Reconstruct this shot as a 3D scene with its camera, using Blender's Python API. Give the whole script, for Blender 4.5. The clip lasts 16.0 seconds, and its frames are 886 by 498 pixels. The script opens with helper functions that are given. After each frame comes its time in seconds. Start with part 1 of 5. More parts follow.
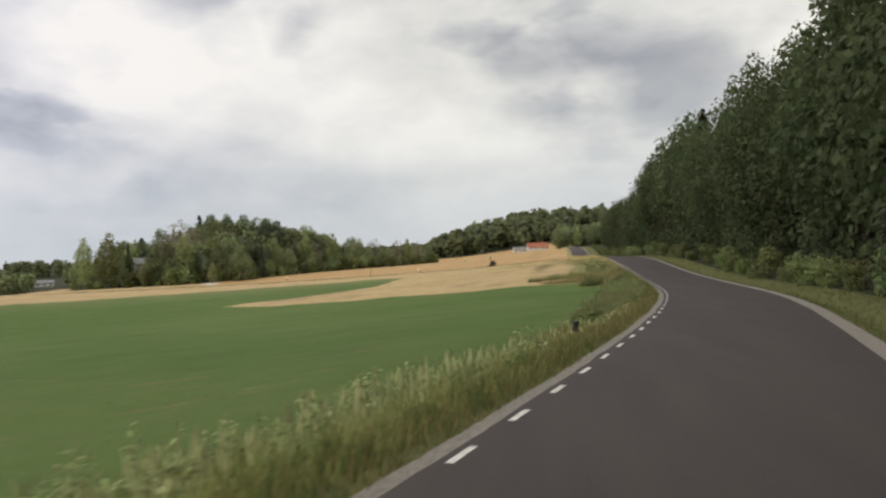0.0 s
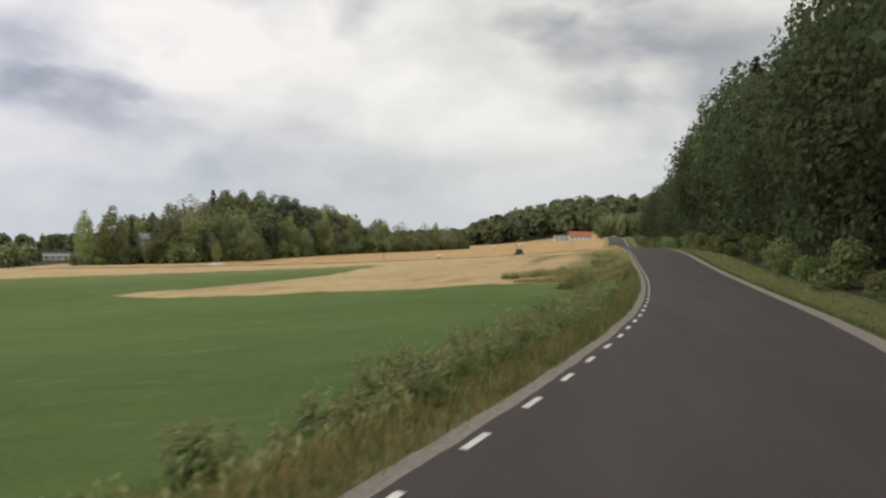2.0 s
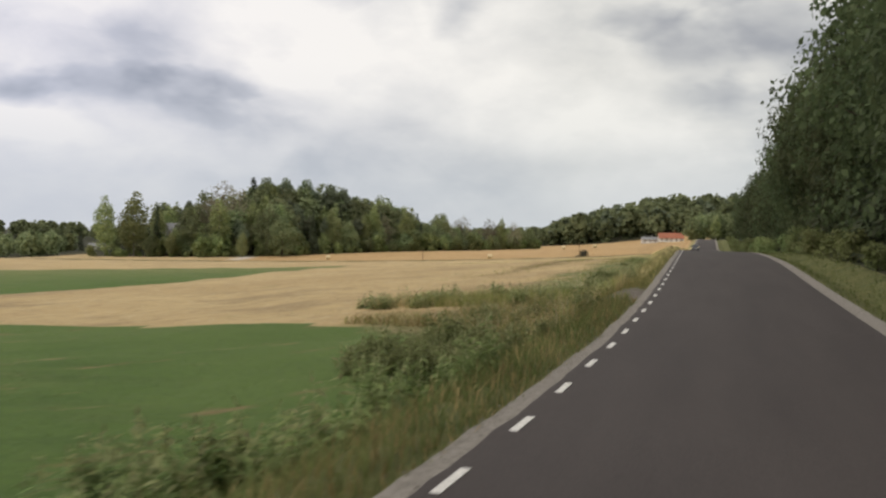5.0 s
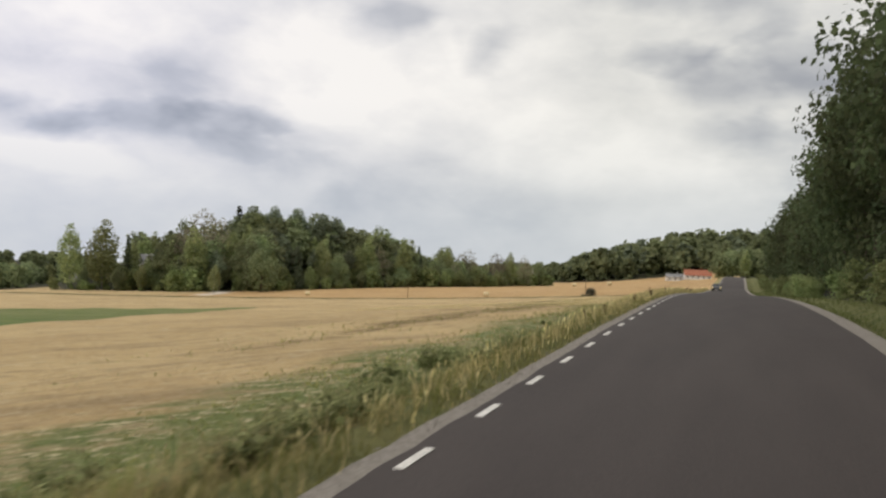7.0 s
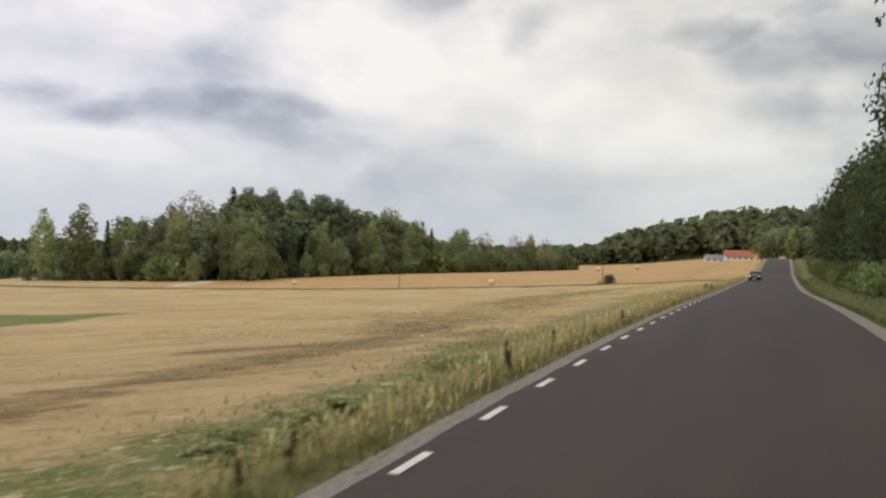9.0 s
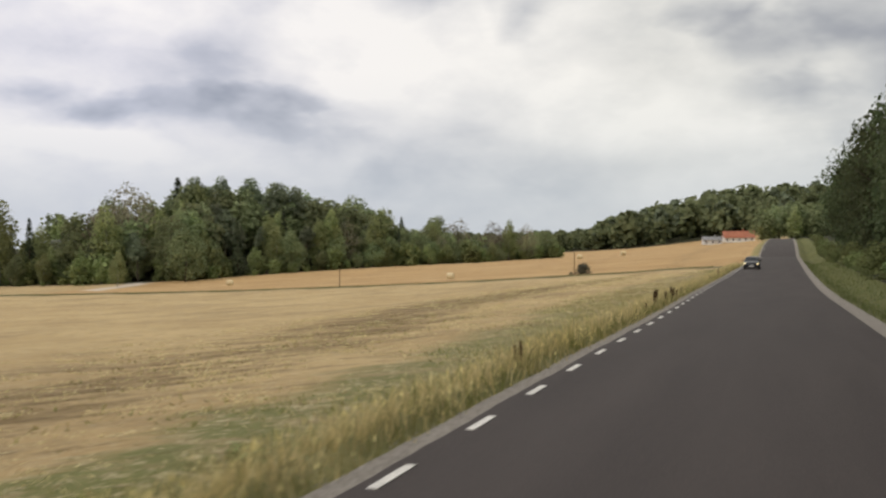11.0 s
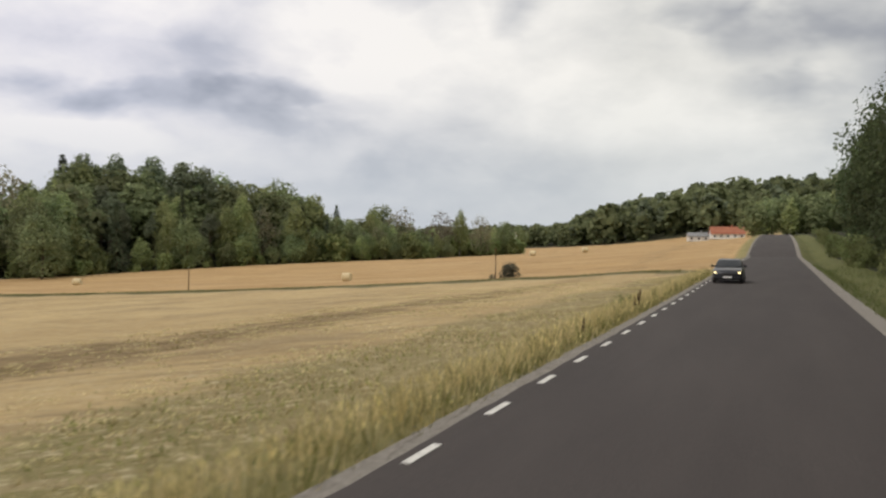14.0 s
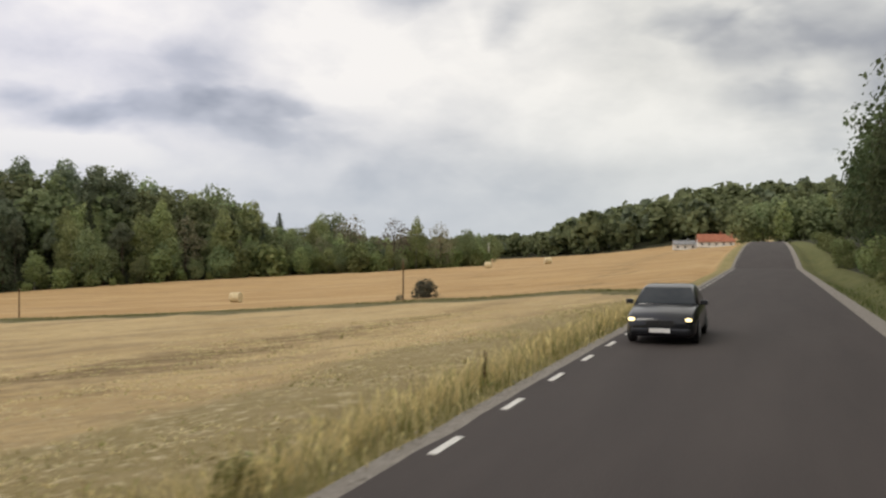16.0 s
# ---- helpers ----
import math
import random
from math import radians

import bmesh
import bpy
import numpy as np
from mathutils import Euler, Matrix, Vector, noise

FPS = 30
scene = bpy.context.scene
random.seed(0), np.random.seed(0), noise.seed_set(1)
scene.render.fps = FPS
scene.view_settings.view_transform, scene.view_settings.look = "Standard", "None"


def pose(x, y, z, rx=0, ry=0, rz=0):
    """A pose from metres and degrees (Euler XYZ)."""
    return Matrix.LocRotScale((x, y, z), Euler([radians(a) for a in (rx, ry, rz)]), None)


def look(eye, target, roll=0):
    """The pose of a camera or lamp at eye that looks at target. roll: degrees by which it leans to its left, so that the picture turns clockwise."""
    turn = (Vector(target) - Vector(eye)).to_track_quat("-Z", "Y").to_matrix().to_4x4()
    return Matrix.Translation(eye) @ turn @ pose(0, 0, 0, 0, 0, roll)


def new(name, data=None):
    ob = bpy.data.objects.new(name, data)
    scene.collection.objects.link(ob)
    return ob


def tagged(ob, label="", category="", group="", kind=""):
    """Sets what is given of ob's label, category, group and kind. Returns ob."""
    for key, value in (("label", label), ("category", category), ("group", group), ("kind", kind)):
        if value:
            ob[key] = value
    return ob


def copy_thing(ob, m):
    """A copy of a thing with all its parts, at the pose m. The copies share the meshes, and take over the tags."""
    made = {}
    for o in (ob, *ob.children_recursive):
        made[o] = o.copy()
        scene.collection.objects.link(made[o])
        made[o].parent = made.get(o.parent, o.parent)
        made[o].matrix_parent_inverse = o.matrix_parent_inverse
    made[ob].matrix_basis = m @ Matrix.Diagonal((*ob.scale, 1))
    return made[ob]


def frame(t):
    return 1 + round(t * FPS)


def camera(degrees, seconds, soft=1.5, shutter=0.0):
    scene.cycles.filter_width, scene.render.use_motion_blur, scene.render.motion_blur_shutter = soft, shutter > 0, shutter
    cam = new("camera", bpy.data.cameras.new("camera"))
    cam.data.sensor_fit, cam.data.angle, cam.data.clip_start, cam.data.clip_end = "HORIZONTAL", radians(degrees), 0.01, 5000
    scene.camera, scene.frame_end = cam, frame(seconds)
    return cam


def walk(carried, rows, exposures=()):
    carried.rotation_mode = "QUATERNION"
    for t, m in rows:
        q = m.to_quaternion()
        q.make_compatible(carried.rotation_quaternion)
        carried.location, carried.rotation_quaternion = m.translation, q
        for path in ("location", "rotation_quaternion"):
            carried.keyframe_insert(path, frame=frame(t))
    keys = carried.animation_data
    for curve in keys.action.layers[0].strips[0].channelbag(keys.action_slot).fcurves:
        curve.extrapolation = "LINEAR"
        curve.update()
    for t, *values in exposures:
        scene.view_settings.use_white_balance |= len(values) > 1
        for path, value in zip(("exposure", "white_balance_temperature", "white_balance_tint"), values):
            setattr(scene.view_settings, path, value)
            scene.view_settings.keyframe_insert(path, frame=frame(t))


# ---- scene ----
cam = camera(55.4, 16.0, soft=2.4, shutter=0.22)

# seconds, eye x y z, then yaw to the left of +y, pitch and roll in degrees
PATH = [
    (0, -10.072, -10.644, 2.696, 7.35, 0.29, -1.73),
    (0.5, -8.014, -1.748, 2.538, 7.70, -0.10, -0.34),
    (1, -6.111, 7.321, 2.396, 8.32, -1.98, 1.74),
    (1.5, -4.249, 16.312, 2.224, 9.43, -0.95, 1.00),
    (2, -2.561, 24.953, 2.161, 10.86, -0.61, 0.17),
    (2.5, -1.022, 33.862, 2.094, 12.45, -0.13, -1.11),
    (3, 0.142, 42.817, 1.972, 13.87, -0.76, -0.78),
    (5.5, 3.525, 86.852, 1.540, 17.93, -0.45, 1.38),
    (6, 3.932, 95.813, 1.554, 18.42, 0.23, 1.37),
    (6.5, 4.210, 104.583, 1.649, 18.68, 0.28, 2.63),
    (7, 4.504, 113.455, 1.879, 19.41, 1.56, 1.99),
    (7.5, 4.723, 121.931, 2.176, 20.55, 2.49, 1.20),
    (8, 4.777, 130.288, 2.561, 21.30, 1.54, 1.04),
    (8.5, 4.752, 138.708, 2.844, 21.77, 1.18, 0.73),
    (9, 4.642, 146.935, 3.070, 22.09, 0.28, 1.37),
    (11.5, 4.037, 188.770, 3.277, 22.19, -0.46, -0.51),
    (12, 3.885, 197.066, 3.196, 22.23, -0.63, -0.31),
    (12.5, 3.714, 205.366, 3.060, 22.23, -0.89, 0.17),
    (13, 3.492, 213.751, 2.935, 22.11, -1.20, 0.64),
    (13.5, 3.328, 222.105, 2.813, 22.03, -1.21, 0.59),
    (14, 3.201, 230.260, 2.721, 21.66, -0.79, 0.30),
    (14.5, 3.152, 238.348, 2.639, 21.12, -0.19, -0.27),
    (15, 3.061, 246.580, 2.557, 21.13, 0.15, -0.59),
    (15.5, 3.000, 254.616, 2.536, 21.19, 0.34, -0.81),
    (16, 2.938, 262.580, 2.484, 21.14, -0.04, -0.20),
]


def aim(x, y, z, yaw, pitch, roll):
    a, b = radians(yaw), radians(pitch)
    ahead = Vector((-math.sin(a) * math.cos(b), math.cos(a) * math.cos(b), math.sin(b)))
    return look(Vector((x, y, z)), Vector((x, y, z)) + 2 * ahead, roll)


walk(cam, [(row[0], aim(*row[1:])) for row in PATH])

# ---- world and sun ----
SUN_AZ, SUN_EL = 140.0, 46.0  # degrees left of +y, and above the horizon
scene.view_settings.exposure = 0.0


def node(tree, kind, **sockets):
    n = tree.nodes.new(kind)
    for key, value in sockets.items():
        key = key.replace("_", " ")
        if hasattr(value, "is_linked"):
            tree.links.new(value, n.inputs[key])
        else:
            n.inputs[key].default_value = value
    return n


def math_node(tree, op, a, b=0.0):
    n = tree.nodes.new("ShaderNodeMath")
    n.operation = op
    for i, v in enumerate((a, b)):
        if hasattr(v, "is_linked"):
            tree.links.new(v, n.inputs[i])
        else:
            n.inputs[i].default_value = v
    return n.outputs[0]


def mix_col(tree, fac, a, b, blend="MIX"):
    n = tree.nodes.new("ShaderNodeMix")
    n.data_type, n.blend_type = "RGBA", blend
    for i, v in ((0, fac), (6, a), (7, b)):
        if hasattr(v, "is_linked"):
            tree.links.new(v, n.inputs[i])
        else:
            n.inputs[i].default_value = (*v, 1) if isinstance(v, tuple) and len(v) == 3 else v
    return n.outputs[2]


def ramp(tree, fac, *stops):
    n = tree.nodes.new("ShaderNodeValToRGB")
    tree.links.new(fac, n.inputs[0])
    el = n.color_ramp.elements
    while len(el) < len(stops):
        el.new(0.5)
    for e, (p, c) in zip(el, stops):
        e.position, e.color = p, (*c, 1) if isinstance(c, tuple) else (c, c, c, 1)
    return n.outputs[0]


world = bpy.data.worlds.new("world")
scene.world = world
world.use_nodes = True
wt = world.node_tree
wt.nodes.clear()
sky = wt.nodes.new("ShaderNodeTexSky")
sky.sky_type, sky.sun_disc = "NISHITA", False
sky.sun_elevation, sky.sun_rotation = radians(SUN_EL), radians(-SUN_AZ)
sky.dust_density = 3.0
coord = wt.nodes.new("ShaderNodeTexCoord").outputs["Generated"]
split = node(wt, "ShaderNodeSeparateXYZ", Vector=coord)
up = math_node(wt, "MAXIMUM", split.outputs[2], 0.0)
flat = math_node(wt, "SQRT", math_node(wt, "SUBTRACT", 1.0, math_node(wt, "MULTIPLY", up, up)))
azim = math_node(wt, "ARCTAN2", math_node(wt, "MULTIPLY", split.outputs[0], -1.0), split.outputs[1])
elev = math_node(wt, "ARCTAN2", up, flat)
squash = wt.nodes.new("ShaderNodeVectorMath")
squash.operation = "MULTIPLY"
wt.links.new(coord, squash.inputs[0])
squash.inputs[1].default_value = (1.0, 1.0, 2.0)
big = node(wt, "ShaderNodeTexNoise", Vector=squash.outputs[0], Scale=3.1, Detail=7.0, Roughness=0.5, Distortion=0.2)
fine = node(wt, "ShaderNodeTexNoise", Vector=squash.outputs[0], Scale=9.0, Detail=5.0, Roughness=0.55, Distortion=0.2)
dens = math_node(wt, "ADD", math_node(wt, "MULTIPLY", big.outputs[0], 0.55), math_node(wt, "ADD", math_node(wt, "MULTIPLY", fine.outputs[0], 0.28), 0.035))
wisp = node(wt, "ShaderNodeTexNoise", Vector=squash.outputs[0], Scale=5.5, Detail=4.0, Roughness=0.5, Distortion=0.15)
ragged = math_node(wt, "MULTIPLY", math_node(wt, "SUBTRACT", wisp.outputs[0], 0.5), 3.4)


def bank_of_cloud(az, el, wide, high, turn, strength):
    """A soft heap of thicker or thinner cloud, its place and half-sizes in degrees, its rim broken up by the noise."""
    da = math_node(wt, "MULTIPLY", math_node(wt, "SUBTRACT", azim, radians(az)), 57.3)
    de = math_node(wt, "MULTIPLY", math_node(wt, "SUBTRACT", elev, radians(el)), 57.3)
    c, n = math.cos(radians(turn)), math.sin(radians(turn))
    p = math_node(wt, "ADD", math_node(wt, "MULTIPLY", da, c / wide), math_node(wt, "MULTIPLY", de, n / wide))
    q = math_node(wt, "SUBTRACT", math_node(wt, "MULTIPLY", de, c / high), math_node(wt, "MULTIPLY", da, n / high))
    far = math_node(wt, "SQRT", math_node(wt, "ADD", math_node(wt, "MULTIPLY", p, p), math_node(wt, "MULTIPLY", q, q)))
    return math_node(wt, "MULTIPLY", ramp(wt, math_node(wt, "ADD", far, ragged), (0.1, 1.0), (1.25, 0.0)), strength)


# azimuth to the left of +y, elevation, half-width, half-height, tilt, weight
for heap in ((48.5, 9.2, 8, 1.7, 2, 0.24), (39, 9.0, 7.5, 2.0, 6, 0.21), (35, 8.2, 5, 2.0, 14, 0.17), (30.5, 6.4, 5, 1.9, 20, 0.10), (37.5, 11.8, 2.8, 2.8, -15, 0.13), (47, 11.8, 5, 1.4, 4, 0.08), (58, 10, 9, 3, 0, 0.12),
             (25, 4.8, 9, 2.2, 6, 0.10), (33, 3.4, 6, 1.8, 0, 0.08), (16.6, 15.2, 3.0, 2.2, -25, 0.22), (22.5, 17.0, 4.0, 1.5, -8, 0.17), (6.3, 14.4, 4.5, 1.5, 8, 0.17), (1.0, 12.3, 6, 1.9, 10, 0.17),
             # (-8, 11) and (0, 19) are added: window tint put into the sky as grey cloud
             (0.5, 9.6, 5, 1.3, 0, 0.12), (9.5, 11.8, 3, 1.4, 0, 0.07), (-8, 11, 8, 5, 0, 0.22), (0, 19, 14, 3.0, 0, 0.20), (20, 7.5, 5, 1.5, 8, 0.05), (13, 5.0, 6, 1.6, 0, 0.05),
             (45.5, 6.5, 9, 1.2, 6, -0.09), (42, 14.2, 6, 2.0, 0, -0.09), (28.5, 13.6, 5, 3.2, 0, -0.09), (19.4, 15.4, 1.2, 2.4, -25, -0.10), (23, 10.0, 6, 2.6, 0, -0.06), (12, 8.6, 6, 3.0, 0, -0.03), (52, 17, 10, 3, 0, -0.08)):
    dens = math_node(wt, "ADD", dens, bank_of_cloud(*heap))
warm = ramp(wt, azim, (0.15, 1.0), (0.75, 0.0))
cool = ramp(wt, dens, (0.36, (1.0, 0.96, 0.955)), (0.48, (0.79, 0.775, 0.835)), (0.60, (0.545, 0.56, 0.655)), (0.80, (0.33, 0.355, 0.44)))
cream = ramp(wt, dens, (0.36, (0.97, 0.94, 0.875)), (0.48, (0.79, 0.775, 0.73)), (0.60, (0.60, 0.60, 0.59)), (0.80, (0.36, 0.37, 0.40)))
cloud = mix_col(wt, warm, cool, cream)
low = ramp(wt, elev, (0.0, 1.0), (0.05, 0.85), (0.13, 0.25), (0.2, 0.0))
cloud = mix_col(wt, math_node(wt, "MULTIPLY", low, 0.62), cloud, (0.50, 0.565, 0.635))
base = mix_col(wt, 1.0, sky.outputs[0], (0.1, 0.1, 0.1), "MULTIPLY")
whole = mix_col(wt, 0.93, base, cloud)
back = node(wt, "ShaderNodeBackground", Color=whole, Strength=1.0)
wt.links.new(back.outputs[0], wt.nodes.new("ShaderNodeOutputWorld").inputs[0])

sun_data = bpy.data.lights.new("sun", "SUN")
sun_data.energy, sun_data.angle, sun_data.color = 1.2, radians(25), (1.0, 0.935, 0.82)
sun = new("sun", sun_data)
a, b = radians(SUN_AZ), radians(SUN_EL)
sun.matrix_world = look((-math.sin(a) * math.cos(b) * 50, math.cos(a) * math.cos(b) * 50, math.sin(b) * 50), (0, 0, 0))


# ---- materials ----
def mat(name, rough=0.9, metal=0.0):
    m = bpy.data.materials.new(name)
    m.use_nodes = True
    t = m.node_tree
    p = t.nodes["Principled BSDF"]
    p.inputs["Roughness"].default_value, p.inputs["Metallic"].default_value = rough, metal
    p.inputs["Specular IOR Level"].default_value = 0.25
    return m, t, p


def place_of(t):
    return t.nodes.new("ShaderNodeNewGeometry").outputs["Position"]


def noise_at(t, scale, detail=4.0, rough=0.55, stretch=None):
    v = place_of(t)
    if stretch and len(stretch) == 4:
        r = node(t, "ShaderNodeMapping", Vector=v)
        r.inputs["Rotation"].default_value = (0, 0, radians(-stretch[3]))
        v = r.outputs[0]
    if stretch:
        n = t.nodes.new("ShaderNodeVectorMath")
        n.operation = "MULTIPLY"
        t.links.new(v, n.inputs[0])
        n.inputs[1].default_value = stretch[:3]
        v = n.outputs[0]
    return node(t, "ShaderNodeTexNoise", Vector=v, Scale=scale, Detail=detail, Roughness=rough).outputs[0]


def bump(t, p, height, strength, distance):
    n = node(t, "ShaderNodeBump", Height=height, Strength=strength, Distance=distance)
    t.links.new(n.outputs[0], p.inputs["Normal"])


def two_tone(name, c1, c2, scale, rough=0.9, scale2=None, c3=None, bumpy=0.0, metal=0.0, isle=0.0):
    m, t, p = mat(name, rough, metal)
    col = ramp(t, noise_at(t, scale), (0.35, c1), (0.65, c2))
    if scale2:
        col = mix_col(t, ramp(t, noise_at(t, scale2), (0.45, 0.0), (0.7, 1.0)), col, c3)
    if isle:
        g = t.nodes.new("ShaderNodeNewGeometry").outputs["Random Per Island"]
        o = t.nodes.new("ShaderNodeObjectInfo").outputs["Random"]
        f = math_node(t, "ADD", math_node(t, "MULTIPLY", g, isle), 1.0 - isle / 2)
        f = math_node(t, "MULTIPLY", f, math_node(t, "ADD", math_node(t, "MULTIPLY", o, 0.65), 0.70))
        h = node(t, "ShaderNodeHueSaturation", Value=f, Color=col)
        h.inputs["Hue"].default_value = 0.5
        t.links.new(math_node(t, "ADD", math_node(t, "MULTIPLY", o, 0.04), 0.482), h.inputs["Hue"])
        col = h.outputs[0]
    t.links.new(col, p.inputs["Base Color"])
    if bumpy:
        bump(t, p, noise_at(t, (scale2 or scale) * 2), 0.5, bumpy)
    return m


def leaf_mat(name, c1, c2, scale=0.25, isle=0.7):
    """Leaves and blades: part of the light that falls on them shines through."""
    m = two_tone(name, c1, c2, scale, 0.75, isle=isle)
    t = m.node_tree
    p = t.nodes["Principled BSDF"]
    p.inputs["Specular IOR Level"].default_value = 0.2
    thin = t.nodes.new("ShaderNodeBsdfTranslucent")
    t.links.new(p.inputs["Base Color"].links[0].from_socket, thin.inputs["Color"])
    blend = t.nodes.new("ShaderNodeMixShader")
    blend.inputs[0].default_value = 0.5
    t.links.new(p.outputs[0], blend.inputs[1])
    t.links.new(thin.outputs[0], blend.inputs[2])
    t.links.new(blend.outputs[0], t.nodes["Material Output"].inputs[0])
    return m


# Birch, broad and pine leaves are lightened and blued: distance haze painted into them.
LEAF_BIRCH = leaf_mat("birch_leaf", (0.245, 0.285, 0.122), (0.360, 0.388, 0.180), isle=0.5)
LEAF_OAK = leaf_mat("broad_leaf", (0.185, 0.225, 0.112), (0.282, 0.312, 0.158), isle=0.5)
LEAF_PINE = leaf_mat("pine_needle", (0.155, 0.182, 0.115), (0.222, 0.246, 0.158), isle=0.5)
LEAF_SPRUCE = leaf_mat("spruce_needle", (0.085, 0.105, 0.062), (0.130, 0.150, 0.086), isle=0.5)
# Darkened broad leaf for the roadside trees: shade and tint put into the colour.
LEAF_SHADED = leaf_mat("shaded_broad_leaf", (0.070, 0.090, 0.042), (0.112, 0.134, 0.062), isle=0.5)
LEAF_SHRUB = leaf_mat("shrub_leaf", (0.180, 0.225, 0.088), (0.285, 0.312, 0.130), isle=0.5)
LEAF_RUST = leaf_mat("turning_leaf", (0.205, 0.185, 0.118), (0.270, 0.240, 0.165), isle=0.5)
LEAF_WEED = leaf_mat("weed_leaf", (0.175, 0.225, 0.082), (0.265, 0.305, 0.125), 0.6, 0.6)
RUST_STEM = leaf_mat("brown_grass", (0.265, 0.195, 0.085), (0.395, 0.310, 0.150), 0.5)
BARK = two_tone("bark", (0.06, 0.045, 0.035), (0.16, 0.12, 0.09), 3.0, 0.95, 14.0, (0.09, 0.08, 0.07), 0.03)
BARK_PALE = two_tone("birch_bark", (0.32, 0.30, 0.27), (0.50, 0.48, 0.44), 2.0, 0.9, 6.0, (0.05, 0.045, 0.04), 0.01)
DRY_STEM = leaf_mat("dry_grass", (0.56, 0.465, 0.205), (0.72, 0.615, 0.335), 0.5)
GREEN_STEM = leaf_mat("green_grass", (0.235, 0.260, 0.080), (0.37, 0.36, 0.14), 0.4)
SEED_BROWN = leaf_mat("dock_seed", (0.065, 0.036, 0.020), (0.115, 0.062, 0.035), 3.0)
STRAW = two_tone("bale_straw", (0.62, 0.51, 0.31), (0.75, 0.65, 0.44), 3.0, 0.95, 16.0, (0.46, 0.36, 0.20), 0.05)
POLE_WOOD = two_tone("pole_wood", (0.16, 0.10, 0.05), (0.26, 0.17, 0.09), 2.0, 0.9, 9.0, (0.10, 0.07, 0.05), 0.01)
LINE_PAINT = two_tone("road_paint", (0.66, 0.64, 0.58), (0.80, 0.78, 0.72), 1.2, 0.7, 18.0, (0.45, 0.43, 0.40), 0.003)
BLACK_PLASTIC = two_tone("black_plastic", (0.012, 0.013, 0.014), (0.03, 0.03, 0.03), 4.0, 0.5, 20.0, (0.05, 0.045, 0.04), 0.002)
GRAVEL = two_tone("gravel", (0.17, 0.152, 0.130), (0.285, 0.258, 0.222), 9.0, 0.95, 40.0, (0.36, 0.33, 0.29), 0.03)


def asphalt():
    m, t, p = mat("asphalt", 0.82)
    col = ramp(t, noise_at(t, 0.8, stretch=(1, 0.12, 1)), (0.3, (0.041, 0.034, 0.032)), (0.7, (0.061, 0.051, 0.047)))
    stones = ramp(t, noise_at(t, 45.0, 2.0), (0.42, 0.0), (0.66, 1.0))
    col = mix_col(t, math_node(t, "MULTIPLY", stones, 0.5), col, (0.100, 0.084, 0.076))
    t.links.new(col, p.inputs["Base Color"])
    bump(t, p, noise_at(t, 60.0, 2.0), 0.4, 0.006)
    return m


ASPHALT = asphalt()


ROWS = 44.0  # the way the drilled rows run, in degrees from +x


